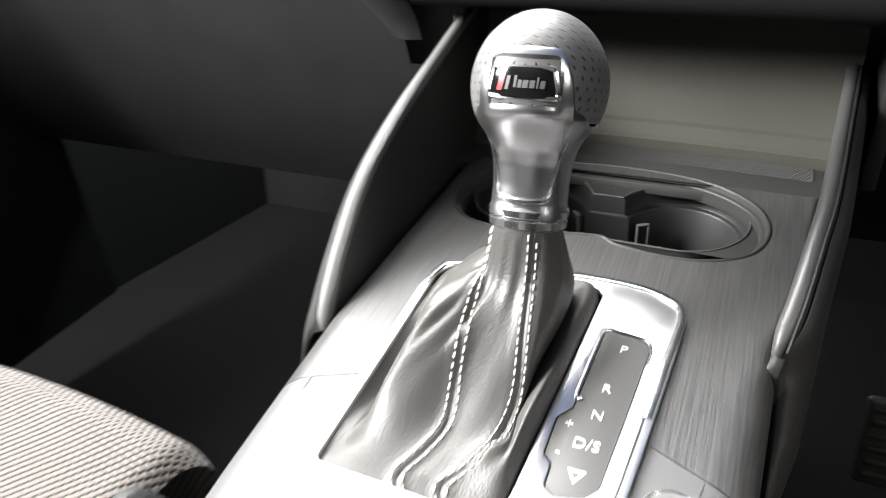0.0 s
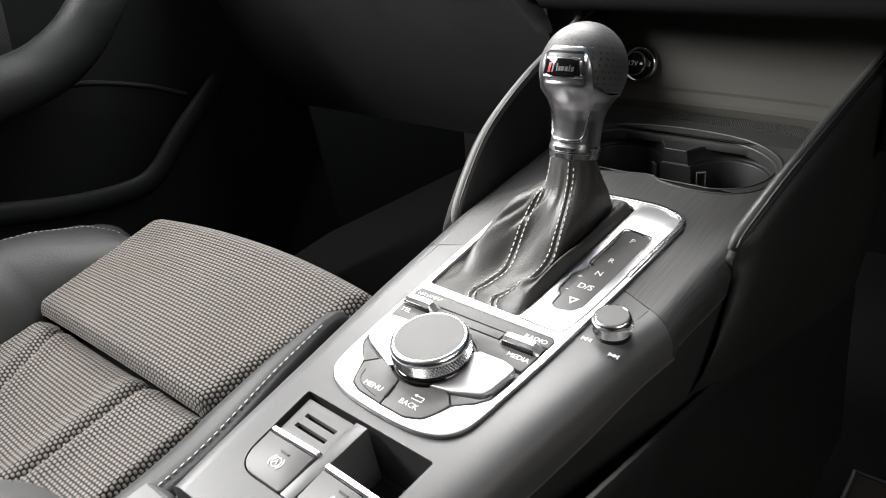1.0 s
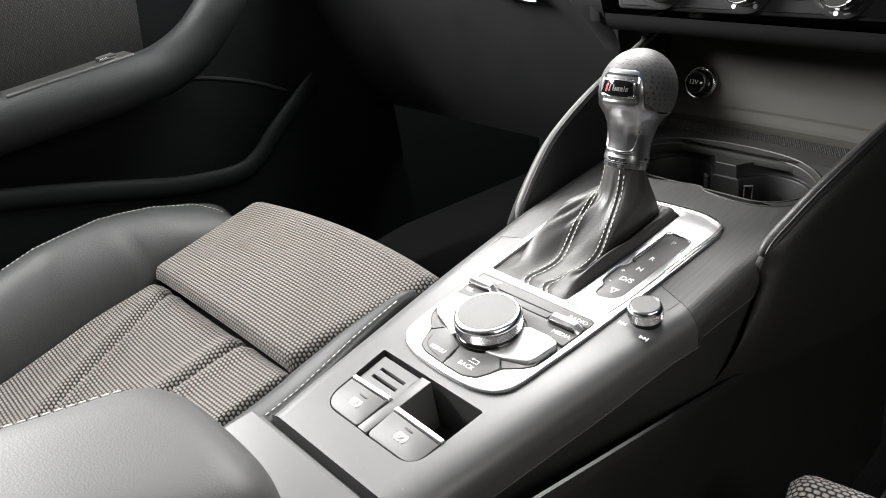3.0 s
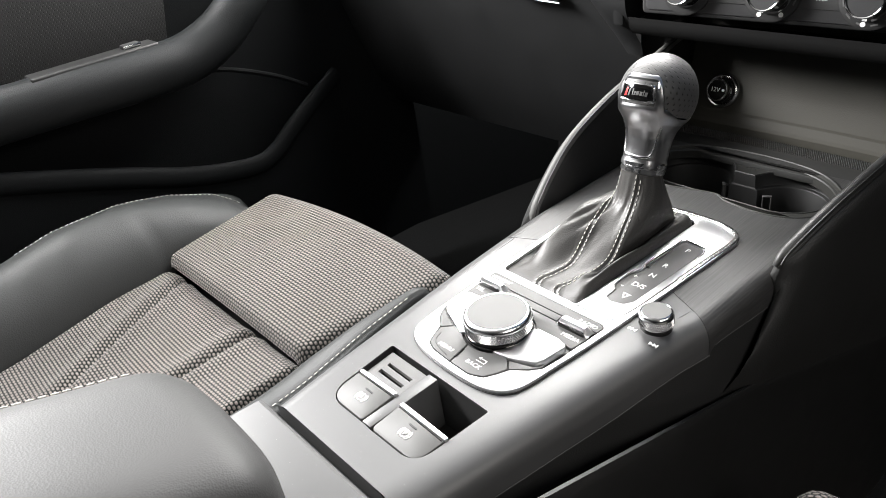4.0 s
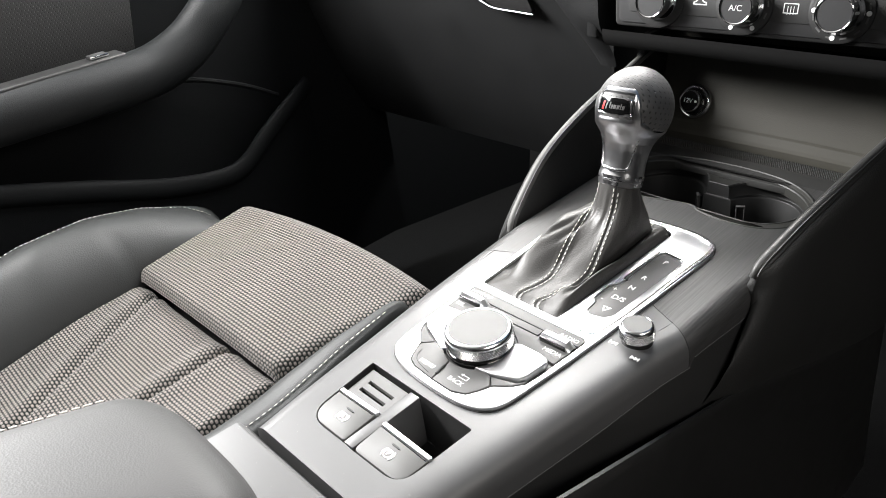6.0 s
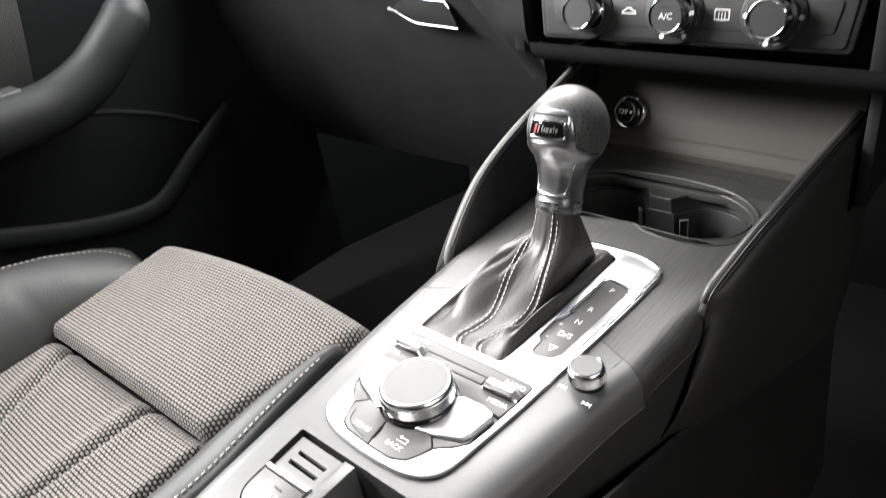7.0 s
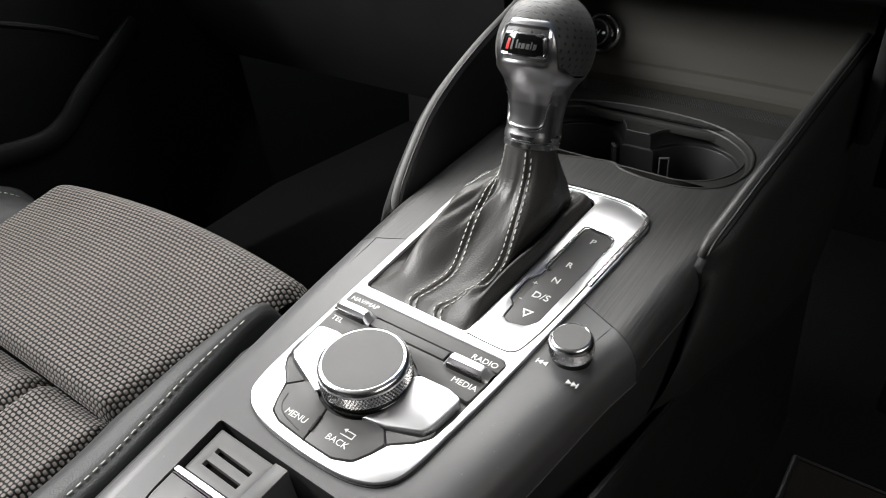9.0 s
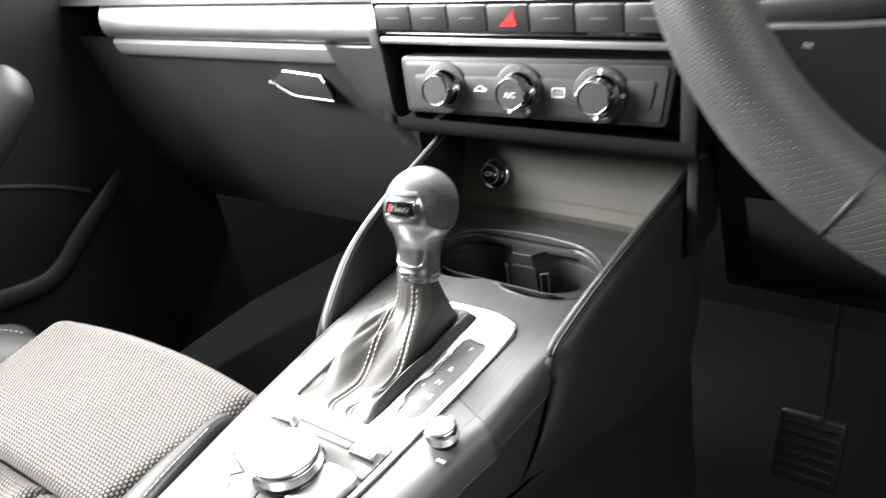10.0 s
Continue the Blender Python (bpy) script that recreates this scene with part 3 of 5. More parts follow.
def cup_holder():
    t = thing("cup_holder", "dark grey plastic twin cup holder with stepped rim", "cup holder", (0, 0.25, -0.07))

    def rings(outline, steps, floor=False):
        bm = bmesh.new()
        prev = None
        for d, z in steps:
            ring = [bm.verts.new((p.x, p.y, z)) for p in outline(d)]
            if prev:
                for i in range(len(ring)):
                    bm.faces.new((prev[i - 1], prev[i], ring[i], ring[i - 1]))
            prev = ring
        if floor:
            bm.faces.new(prev)
        bmesh.ops.recalc_face_normals(bm, faces=bm.faces[:])
        if floor:
            bmesh.ops.reverse_faces(bm, faces=bm.faces[:])
        return bm
    # stepped rim from the trim down to the insert
    part("rim", rings(lambda d: offset(CUP_OPENING, d), [(0.0016, 0.0002), (0.0008, 0.0008), (-0.0002, 0.0008), (-0.0010, 0.0000), (-0.0016, -0.0030), (-0.0034, -0.0036), (-0.0042, -0.0044), (-0.0046, -0.0105)]), CUP, t, "stepped rim round both wells", sharp=24)
    part("insert", slab(offset(CUP_OPENING, -0.0044), -0.0130, -0.0090, 0.0, [well_outline()]), CUP, t, "divider between the wells")
    # Wells are blacker than the insert: their inner shade is in the colour.
    part("cup_well", rings(well_outline, [(0.0003, -0.0092), (-0.0007, -0.0102), (-0.0012, -0.0215), (-0.0016, -0.0222), (-0.0040, -0.0232), (-0.0046, -0.0242), (-0.0062, -0.0720), (-0.0090, -0.0740)], True), BLACK, t, "two joined round wells", sharp=30)
    # Thin paler bead stands in for the highlight along the wells' edge.
    edge = well_outline(0.0002)
    part("well_glint", tube([(p.x, p.y, -0.0088) for p in edge + edge[:1]], 0.0007, 6), EDGE_TONED, t, "thin paler line for the highlight on the wells' edge")
    part("emblem", flat_shapes([[(-0.010 + i * 0.004, 0.313), (-0.007 + i * 0.004, 0.313), (-0.007 + i * 0.004, 0.316), (-0.010 + i * 0.004, 0.316)] for i in range(3)], -0.0092, -0.0086), RIB, t)
    for (x, y, rot) in ((0.0205, 0.3010, 28), (-0.0250, 0.3030, -52), (0.0835, 0.2640, 62), (-0.0830, 0.2640, -70)):
        m = pose(x, y, -0.041, 0, 0, rot)
        bm = turned(box(-0.0035, 0.0035, -0.001, 0.003, -0.013, 0.013, 0.0008), m)
        g = part("clip", bm, BLACK, t, "spring clip with a pale edge")
        fr = bmesh.new()
        for q in ((-0.0042, -0.0032, -0.014, 0.014), (0.0032, 0.0042, -0.014, 0.014), (-0.0042, 0.0042, 0.013, 0.0142)):
            box(q[0], q[1], -0.0022, 0.0005, q[2], q[3], 0.0002, 1, fr)
        part("clip_edge", turned(fr, m), KEY, g, "pale edge strips of the clip")


cup_holder()


# ---- silver surround, media controls and shift gate ----
PLATE_Z = 0.0030
PLATE = [(-0.0755, 0.150, 0), (-0.0735, 0.1690, 0.006), (-0.0660, 0.1790, 0.008), (-0.030, 0.1860, 0.03), (0.030, 0.1880, 0.03), (0.0570, 0.1800, 0.012), (0.0640, 0.1640, 0.012), (0.0622, 0.125, 0.05), (0.0596, 0.078, 0.05)]
PLATE += [(p.x, p.y, 0) for p in curve_points([(0.0568, 0.0390, 0), (0.0543, 0.0020, 0), (0.0522, -0.0220, 0), (0.0495, -0.0460, 0), (0.0478, -0.0620, 0), (0.0455, -0.0740, 0), (0.0415, -0.0820, 0), (0.0335, -0.0882, 0), (0.0180, -0.0922, 0), (-0.0080, -0.0926, 0), (-0.0350, -0.0900, 0), (-0.0510, -0.0856, 0), (-0.0590, -0.0800, 0), (-0.0635, -0.0735, 0), (-0.0662, -0.0600, 0), (-0.0675, -0.0418, 0), (-0.0686, -0.0167, 0), (-0.0700, 0.0140, 0)], 6)]
BOOT = [(-0.0650, 0.0233, 0.004), (0.0150, 0.0203, 0.004), (0.0206, 0.1725, 0.005), (0.0160, 0.1775, 0.005), (-0.0650, 0.1745, 0.008), (-0.0710, 0.1650, 0.008)]
MMI = [(-0.0668, 0.0150, 0.003), (0.0463, 0.0118, 0.003), (0.0498, 0.0085, 0.003), (0.0494, 0.0050, 0.004), (0.0462, -0.0380, 0.02), (0.0441, -0.0514, 0.004), (0.0385, -0.0586, 0.006), (0.0275, -0.0665, 0.006), (0.0238, -0.0752, 0.006), (0.0190, -0.0838, 0.006), (0.0085, -0.0880, 0.010), (-0.0115, -0.0872, 0.010), (-0.0320, -0.0852, 0.006), (-0.0405, -0.0815, 0.004), (-0.0440, -0.0745, 0.006), (-0.0490, -0.0626, 0.006), (-0.0580, -0.0550, 0.006), (-0.0622, -0.0492, 0.004), (-0.0645, -0.0420, 0.006), (-0.0648, -0.0220, 0.02)]
GATE = [(0.0285, 0.1440, 0.004), (0.0490, 0.1405, 0.005), (0.0508, 0.1340, 0.004), (0.0466, 0.0484, 0.006), (0.0421, 0.0418, 0.006), (0.0318, 0.0395, 0.004), (0.0268, 0.0430, 0.003), (0.0264, 0.0545, 0.003), (0.0222, 0.0587, 0.003), (0.0217, 0.0795, 0.004), (0.0268, 0.0874, 0.004)]


def surround():
    t = thing("control_surround", "satin aluminium surround of gear lever and media controls", "trim panel", (0, 0.04, 0))
    part("plate", slab(rpoly(PLATE), 0.0002, PLATE_Z, 0.0007, [rpoly(BOOT), rpoly(MMI), offset(ccw(rpoly(GATE)), 0.0004)]), ALU, t)
    # dark gap round the plate
    ring = offset(ccw(rpoly(PLATE)), 0.0011)
    part("gap", slab(ring, 0.0001, 0.0006, 0, [offset(ccw(rpoly(PLATE)), -0.0015)]), BLACK, t, "black joint round the plate")
    # bright raised band at the forward end
    band = curve_points([(-0.0735, 0.1500, 0), (-0.0715, 0.1675, 0), (-0.0650, 0.1762, 0), (-0.0300, 0.1830, 0), (0.0280, 0.1850, 0), (0.0540, 0.1776, 0), (0.0610, 0.1640, 0), (0.0592, 0.1300, 0), (0.0570, 0.0900, 0)], 8)
    part("raised_edge", tube([(p.x, p.y, 0.0030) for p in band], 0.0022, 8, ry=0.0012), METAL_BRIGHT, t, "bright raised edge")
    groove = curve_points([(0.0160, 0.0196, 0), (0.0300, 0.0185, 0), (0.0420, 0.0182, 0), (0.0466, 0.0197, 0), (0.0500, 0.0252, 0), (0.0532, 0.0463, 0), (0.0555, 0.0800, 0), (0.0578, 0.1250, 0)], 6)
    part("groove", tube([(p.x, p.y, PLATE_Z - 0.0001) for p in groove], 0.0006, 6), DIAL, t, "fine groove below the gear lever")
    g = part("shift_gate", slab(rpoly(GATE), 0.0004, 0.0022, 0.0004), KEY, t, "dark grey shift gate insert with white letters")
    z = 0.0024
    for s, x, y, h in (("P", 0.0394, 0.1320, 0.0072), ("R", 0.0376, 0.1033, 0.0072), ("N", 0.0374, 0.0860, 0.0072), ("D/S", 0.0369, 0.0684, 0.0078), ("+", 0.0274, 0.0776, 0.0070), ("-", 0.0269, 0.0617, 0.0080)):
        letters(s, h, (x, y, z), WHITE, g)
    a, b = [(0.0328, 0.0546), (0.0404, 0.0546), (0.0366, 0.0476)], [(0.0345, 0.0536), (0.0387, 0.0536), (0.0366, 0.0498)]
    part("arrow", slab(a, z - 0.0002, z, 0, [b]), WHITE, g, "white outlined arrow")
    part("gate_edge", tube([(p[0], p[1], 0.0026) for p in rpoly([(0.0252, 0.0885), (0.0272, 0.1455, 0.004), (0.0500, 0.1418, 0.005), (0.0520, 0.1340, 0.003), (0.0515, 0.1230)], 0.003)[1:-1]], 0.0009, 6), METAL_BRIGHT, t, "thin bright edge beside the gate")


surround()

KC = (-0.0095, -0.0390)     # middle of the big knob


def arc(c, r, a0, a1, n=10):
    return [(c[0] + r * math.cos(radians(a0 + (a1 - a0) * i / n)), c[1] + r * math.sin(radians(a0 + (a1 - a0) * i / n))) for i in range(n + 1)]


def media_controls():
    t = thing("media_control_panel", "dark grey media control panel with keys and knob", "control panel", (0, -0.03, 0.0005))
    z1 = 0.0034
    R = 0.0272
    gap = -0.00028
    pieces = {
        "upper_strip": [(-0.0664, 0.0146, 0.003), (0.0461, 0.0114, 0.003), (0.0494, 0.0083, 0.003), (0.0488, 0.0015, 0), (-0.0664, 0.0036, 0)],
        "upper_panel": [(-0.0660, -0.0052, 0), (0.0484, -0.0062, 0), (0.0464, -0.0240, 0.002), (0.0345, -0.0222, 0.003), (0.0160, -0.0218, 0), *[(*p, 0) for p in arc(KC, R, 40, 132)], (-0.0480, -0.0196, 0), (-0.0590, -0.0204, 0.002), (-0.0646, -0.0225, 0.002)],
        "side_panel": [(-0.0600, -0.0475, 0), (-0.0560, -0.0500, 0), (-0.0400, -0.0572, 0), (-0.0475, -0.0640, 0), (-0.0575, -0.0548, 0.004), (-0.0615, -0.0490, 0.003)],
        "menu_key": [(-0.0470, -0.0645, 0), (-0.0395, -0.0574, 0), *[(*p, 0) for p in arc(KC, R, 214, 257, 5)], (-0.0138, -0.0720, 0), (-0.0119, -0.0868, 0), (-0.0318, -0.0846, 0.006), (-0.0398, -0.0810, 0.004), (-0.0436, -0.0742, 0.006)],
        "back_key": [*[(*p, 0) for p in arc(KC, R, 259, 315, 6)], (0.0195, -0.0599, 0), (0.0260, -0.0672, 0), (0.0233, -0.0752, 0.005), (0.0186, -0.0833, 0.006), (0.0083, -0.0875, 0.010), (-0.0113, -0.0868, 0), (-0.0132, -0.0720, 0)],
        "corner_panel": [(0.0205, -0.0602, 0), (0.0395, -0.0540, 0.004), (0.0432, -0.0470, 0), (0.0440, -0.0510, 0.003), (0.0382, -0.0582, 0.005), (0.0268, -0.0668, 0)],
    }
    obs = {}
    for nm, pts in pieces.items():
        obs[nm] = part(nm, slab(offset(ccw(rpoly(pts)), gap), 0.0004, z1, 0.0003), KEY, t)
    part("underlay", slab(offset(ccw(rpoly(MMI)), -0.0002), 0.0002, 0.0014, 0), BLACK, t)
    part("key_mark", tube(curve_points([(-0.0410, -0.0690, z1), (-0.0385, -0.0760, z1), (-0.0320, -0.0805, z1), (-0.0180, -0.0838, z1)], 6), 0.0004, 5), BLACK, t)
    part("key_rib", tube([(-0.0140, -0.0715, z1 + 0.0002), (-0.0123, -0.0815, z1 + 0.0002)], 0.0010, 8), BLACK, t, "raised rib between two keys")
    slide = turned(box(-0.0380, 0.0170, -0.0032, 0.0032, 0.0004, 0.0034, 0.0003), pose(0, -0.0016, 0, 0, 0, -1.0))
    part("slider", slide, KEY, t, "narrow bar between the rockers")
    # silver pads each side of the knob
    pads = ([(0.0125, -0.0250, 0), (0.0165, -0.0226, 0.002), (0.0341, -0.0224, 0.004), (0.0425, -0.0246, 0.003), (0.0445, -0.0275, 0.003), (0.0421, -0.0481, 0.006), (0.0395, -0.0528, 0.004), (0.0200, -0.0595, 0), (0.0050, -0.0612, 0)],
            [(-0.0484, -0.0200, 0), (-0.0588, -0.0208, 0.003), (-0.0625, -0.0235, 0.003), (-0.0603, -0.0455, 0.003), (-0.0560, -0.0494, 0.003), (-0.0290, -0.0606, 0), (-0.0180, -0.0500, 0), (-0.0180, -0.0250, 0)])
    for poly in pads:
        part("pad", slab(offset(ccw(rpoly(poly)), -0.0003), 0.0006, 0.0044, 0.0014, height=lambda px, py: 0.0024 * smooth01((py + 0.062) / 0.016)), ALU, t, "satin silver side pad")
    # rocker switches
    for x0, x1, yc in ((-0.0665, -0.0380, -0.0010), (0.0188, 0.0478, -0.0035)):
        def f(u, v, x0=x0, x1=x1, yc=yc):
            k = [(-0.0050, 0.0015), (-0.0046, 0.0068), (-0.0030, 0.0098), (0.0012, 0.0096), (0.0044, 0.0046), (0.0050, 0.0015)][int(round(u * 5))]
            e = min(v, 1 - v)
            h = 0.25 + 0.75 * smooth01(e / 0.16)
            return (x0 + (x1 - x0) * v, k[0] + yc, 0.0016 + (k[1] - 0.0015) * h)
        part("rocker_switch", sheet(f, 5, 16), ALU, t, "silver rocker switch", sharp=25)
        part("rocker_face", box(x0 + 0.003, x1 - 0.003, yc - 0.0056, yc - 0.0044, 0.0012, 0.0072, 0.0003), GLOSS, t)
    z = z1 + 0.0001
    letters("NAV/MAP", 0.0050, (-0.0530, 0.0092, z), WHITE, obs["upper_strip"])
    letters("RADIO", 0.0055, (0.0380, 0.0052, z), WHITE, obs["upper_strip"])
    letters("TEL", 0.0054, (-0.0583, -0.0105, z), WHITE, obs["upper_panel"])
    letters("MEDIA", 0.0055, (0.0376, -0.0143, z), WHITE, obs["upper_panel"])
    letters("MENU", 0.0055, (-0.0258, -0.0778, z), WHITE, obs["menu_key"])
    letters("BACK", 0.0055, (0.0041, -0.0788, z), WHITE, obs["back_key"])
    ax, ay = 0.0052, -0.0005
    arrow = [[(-0.0030, -0.0738), (0.0050, -0.0738), (0.0050, -0.0732), (-0.0030, -0.0732)], [(0.0044, -0.0732), (0.0050, -0.0732), (0.0050, -0.0706), (0.0044, -0.0706)], [(-0.0008, -0.0706), (0.0050, -0.0706), (0.0050, -0.0700), (-0.0008, -0.0700)], [(-0.0008, -0.0689), (-0.0008, -0.0717), (-0.0030, -0.0703)]]
    part("arrow", flat_shapes([[(px + ax, py + ay) for px, py in q] for q in arrow], z - 0.0002, z + 0.0001), WHITE, obs["back_key"], "white return arrow")


media_controls()


def rotary_knob():
    t = thing("rotary_control_knob", "large grey rotary control knob with knurled silver ring", "knob", (KC[0], KC[1], 0.003))
    part("base_ring", lathe([(0.0258, 0.0030), (0.0258, 0.0046), (0.0250, 0.0060), (0.0236, 0.0066), (0.0236, 0.0090)], KC, 72), GLOSS, t, "gloss black base ring")
    part("ring_core", lathe([(0.0232, 0.0076), (0.0248, 0.0082), (0.0249, 0.0162), (0.0242, 0.0166)], KC, 72), METAL, t)
    part("knurled_ring", knurled(KC, 0.0260, 0.0082, 0.0162, 5, 84, 0.0009), KNURL, t, "knurled silver ring", sharp=1)
    part("collar", lathe([(0.0254, 0.0159), (0.0257, 0.0166), (0.0253, 0.0180), (0.0243, 0.0194), (0.0230, 0.0203), (0.0223, 0.0202)], KC, 96), METAL_BRIGHT, t, "polished silver collar", sharp=50)
    part("touch_pad", lathe([(0.0223, 0.0197), (0.0221, 0.0203), (0.0208, 0.0204), (0.010, 0.0202), (0, 0.0201)], KC, 96), KNOB_TOP, t, "matt dark grey touch surface", sharp=60)


rotary_knob()

VC = (0.0745, 0.0365)


def volume_knob():
    t = thing("volume_knob", "small grey volume knob with knurled silver ring", "knob", (VC[0], VC[1], 0))
    dz = -0.0030
    # Black disc stands in for the shadow ring round the knob's foot.
    part("recess", lathe([(0.0136, 0.0006 + dz), (0.0130, 0.0014 + dz), (0.0120, 0.0010 + dz), (0.0, 0.0010 + dz)], VC, 48), BLACK, t)
    part("base", lathe([(0.0116, 0.0 + dz), (0.0114, 0.0055 + dz), (0.0105, 0.0062 + dz)], VC, 48), GLOSS, t)
    part("ring_core", lathe([(0.0105, 0.0058 + dz), (0.0117, 0.0062 + dz), (0.0117, 0.0136 + dz), (0.0110, 0.0142 + dz)], VC, 48), METAL, t)
    part("knurled_ring", knurled(VC, 0.0127, 0.0062 + dz, 0.0136 + dz, 5, 56, 0.0008), KNURL, t, "knurled silver ring", sharp=1)
    part("collar", lathe([(0.0122, 0.0132 + dz), (0.0124, 0.0140 + dz), (0.0119, 0.0156 + dz), (0.0110, 0.0170 + dz), (0.0102, 0.0173 + dz), (0.0099, 0.0170 + dz)], VC, 64), METAL_BRIGHT, t, "polished silver collar", sharp=50)
    part("top", lathe([(0.0100, 0.0166 + dz), (0.0099, 0.0173 + dz), (0, 0.0172 + dz)], VC, 64), KNOB_TOP, t, "matt grey top")
    for cx, cy, s in ((0.0634, 0.0236, -1), (0.0846, 0.0178, 1)):
        w, g = 0.0031 * s, 0.0017
        polys = [[(cx - w, cy + g), (cx - w, cy - g), (cx, cy)], [(cx, cy + g), (cx, cy - g), (cx + w * 0.9, cy)], [(cx + w * 0.9, cy + g), (cx + w * 0.9, cy - g), (cx + w * 1.1, cy - g), (cx + w * 1.1, cy + g)]]
        drop = -0.0003 if cx < 0.075 else -0.0004
        part("skip_mark", flat_shapes(polys, drop, 0.0004), WHITE, t, "white skip symbol")


volume_knob()


# ---- brake keys, card slots and tray ----
def switch_block():
    s = thing("card_slot_unit", "dark grey unit with two black card slots", "card reader", (-0.04, -0.118, -0.04))
    slots = [[(-0.0510, -0.1118), (-0.0238, -0.1126), (-0.0238, -0.1155), (-0.0506, -0.1147)], [(-0.0508, -0.1200), (-0.0238, -0.1206), (-0.0238, -0.1237), (-0.0506, -0.1231)]]
    out = [(-0.0594, -0.1024, 0.001), (-0.0172, -0.1036, 0.001), (-0.0168, -0.1292, 0.001), (-0.0570, -0.1292, 0.001)]
    part("face", slab(rpoly(out), -0.040, -0.0030, 0.0004, [rpoly(k, 0.0004, 2) for k in slots]), KEY, s)
    # Near-black sheet just below the face stands in for the slots' shaded depth.
    part("slot_shade", slab(rpoly(out), -0.041, -0.0062, 0), VOID, s)
    part("frame", box(-0.0164, -0.0072, -0.1625, -0.1030, -0.045, -0.0004, 0.0006), SOFT, s, "narrow frame beside the tray")
    for x0, x1, lab, mk in ((-0.0568, -0.0170, "grey hold brake key with silver front edge", "A"), (-0.0066, 0.0410, "grey parking brake key with silver front edge", "P")):
        k = thing("brake_key", lab, "switch", ((x0 + x1) / 2, -0.148, -0.045), "brake keys")
        if x0 < -0.05:
            poly = [(x0, -0.1345, 0.001), (x1, -0.1345, 0.001), (x1, -0.1622, 0.003), (-0.0550, -0.1620, 0.0185)]
        else:
            poly = [(x0, -0.1375, 0.001), (x1, -0.1395, 0.001), (0.0392, -0.1628, 0.0150), (x0, -0.1628, 0.005)]
        body = part("cap", slab(rpoly(poly, 0.004, 9), -0.045, 0.0014, 0.0016, height=lambda px, py: -0.0016 * smooth01((-0.143 - py) / 0.02)), KEY, k)
        part("front_edge", turned(box(x0, x1, -0.0016, 0.0016, -0.012, 0.0020, 0.0007), pose(0, -0.1328 if x0 < -0.05 else -0.1360, 0, 0, 0, 0 if x0 < -0.05 else -2.4)), ALU, k, "bright silver front edge")
        cx, cy = (-0.0345, -0.1493) if x0 < -0.05 else (0.0158, -0.1513)
        z = 0.0009
        part("ring_mark", slab(circle(cx, cy, 0.0034, 24), z - 0.0003, z, 0, [circle(cx, cy, 0.0028, 24)]), WHITE, body, "white ring symbol")
        for sg in (0, 180):
            o = arc((cx, cy), 0.0050, sg - 48, sg + 48, 8)
            i = arc((cx, cy), 0.0044, sg - 48, sg + 48, 8)
            part("bracket_mark", slab(o + i[::-1], z - 0.0003, z, 0), WHITE, body)
        letters(mk, 0.0046, (cx, cy, z), WHITE, body)
        part("indicator", slab(rpoly([(cx - 0.0036, cy + 0.0077), (cx + 0.0036, cy + 0.0074), (cx + 0.0036, cy + 0.0062), (cx - 0.0036, cy + 0.0065)], 0.0003, 2), 0.0008, 0.0016, 0), BLACK, body, "small dark indicator window")
    # open tray; its lighter ramp stands in for the lit patch inside
    tr = thing("storage_tray", "small open black storage tray beside the brake keys", "tray", (0.016, -0.118, -0.045))
    part("floor", box(-0.0072, 0.0415, -0.1370, -0.1035, -0.045, -0.042, 0.001), BLACK, tr)

    def slope(u, v):
        return (0.0200 + 0.0225 * u, -0.134 + 0.031 * v, -0.041 + 0.038 * smooth01(u) * 0.55)
    part("ramp", sheet(slope, 10, 6), SIDE, tr)


switch_block()


# ---- gear lever ----
AX = (-0.0105, 0.1400)
ML = pose(AX[0], AX[1], 0.0574, -21.8, 0, 4.0)     # leaning frame of the lever, from the collar up


# hanging lines of the boot, round the lever: direction, then heights (mm) on the way from the frame to the collar
WAY = (0, 0.07, 0.18, 0.34, 0.54, 0.78, 0.92, 1)
TUCKED = (0, 0.12, 0.27, 0.35, 0.50, 0.75, 0.92, 1)
HANG = (
    (0, 8, 11, 2, 9, 27, 44), (45, 8, 11, 8, 15, 28, 44), (75, 5, 8, 10, 18, 32, 46), (100, 4, 7, 11, 20, 34, 48), (130, 3, 8, 18, 28, 38, 48),
    (155, 0, 0, 13, 28, 36, 46), (180, -5, -7, 9, 28, 34.5, 40), (200, -6, -9, 12, 30.5, 34.5, 38), (215, -2, -4, 17, 30, 33.5, 37), (235, 2.5, 5, 15, 23, 29, 36),
    (258, 3, 6, 10.5, 16.5, 26, 37), (275, 3.5, 5.5, 9, 15, 25.5, 37), (292, 4, 6, 8, 13, 25, 39), (312, 6.5, 11, 6, 9, 25, 41), (335, 8, 12, 2, 8, 27, 43),
)


def cubic(p, f):
    """Smooth value between p[1] and p[2]."""
    return 0.5 * (2 * p[1] + (p[2] - p[0]) * f + (2 * p[0] - 5 * p[1] + 4 * p[2] - p[3]) * f * f + (3 * p[1] - p[0] - 3 * p[2] + p[3]) * f ** 3)


def along(row, h):
    k = h * 7
    i = min(6, int(k))
    return cubic([row[max(0, i - 1)], row[i], row[i + 1], row[min(7, i + 2)]], k - i)


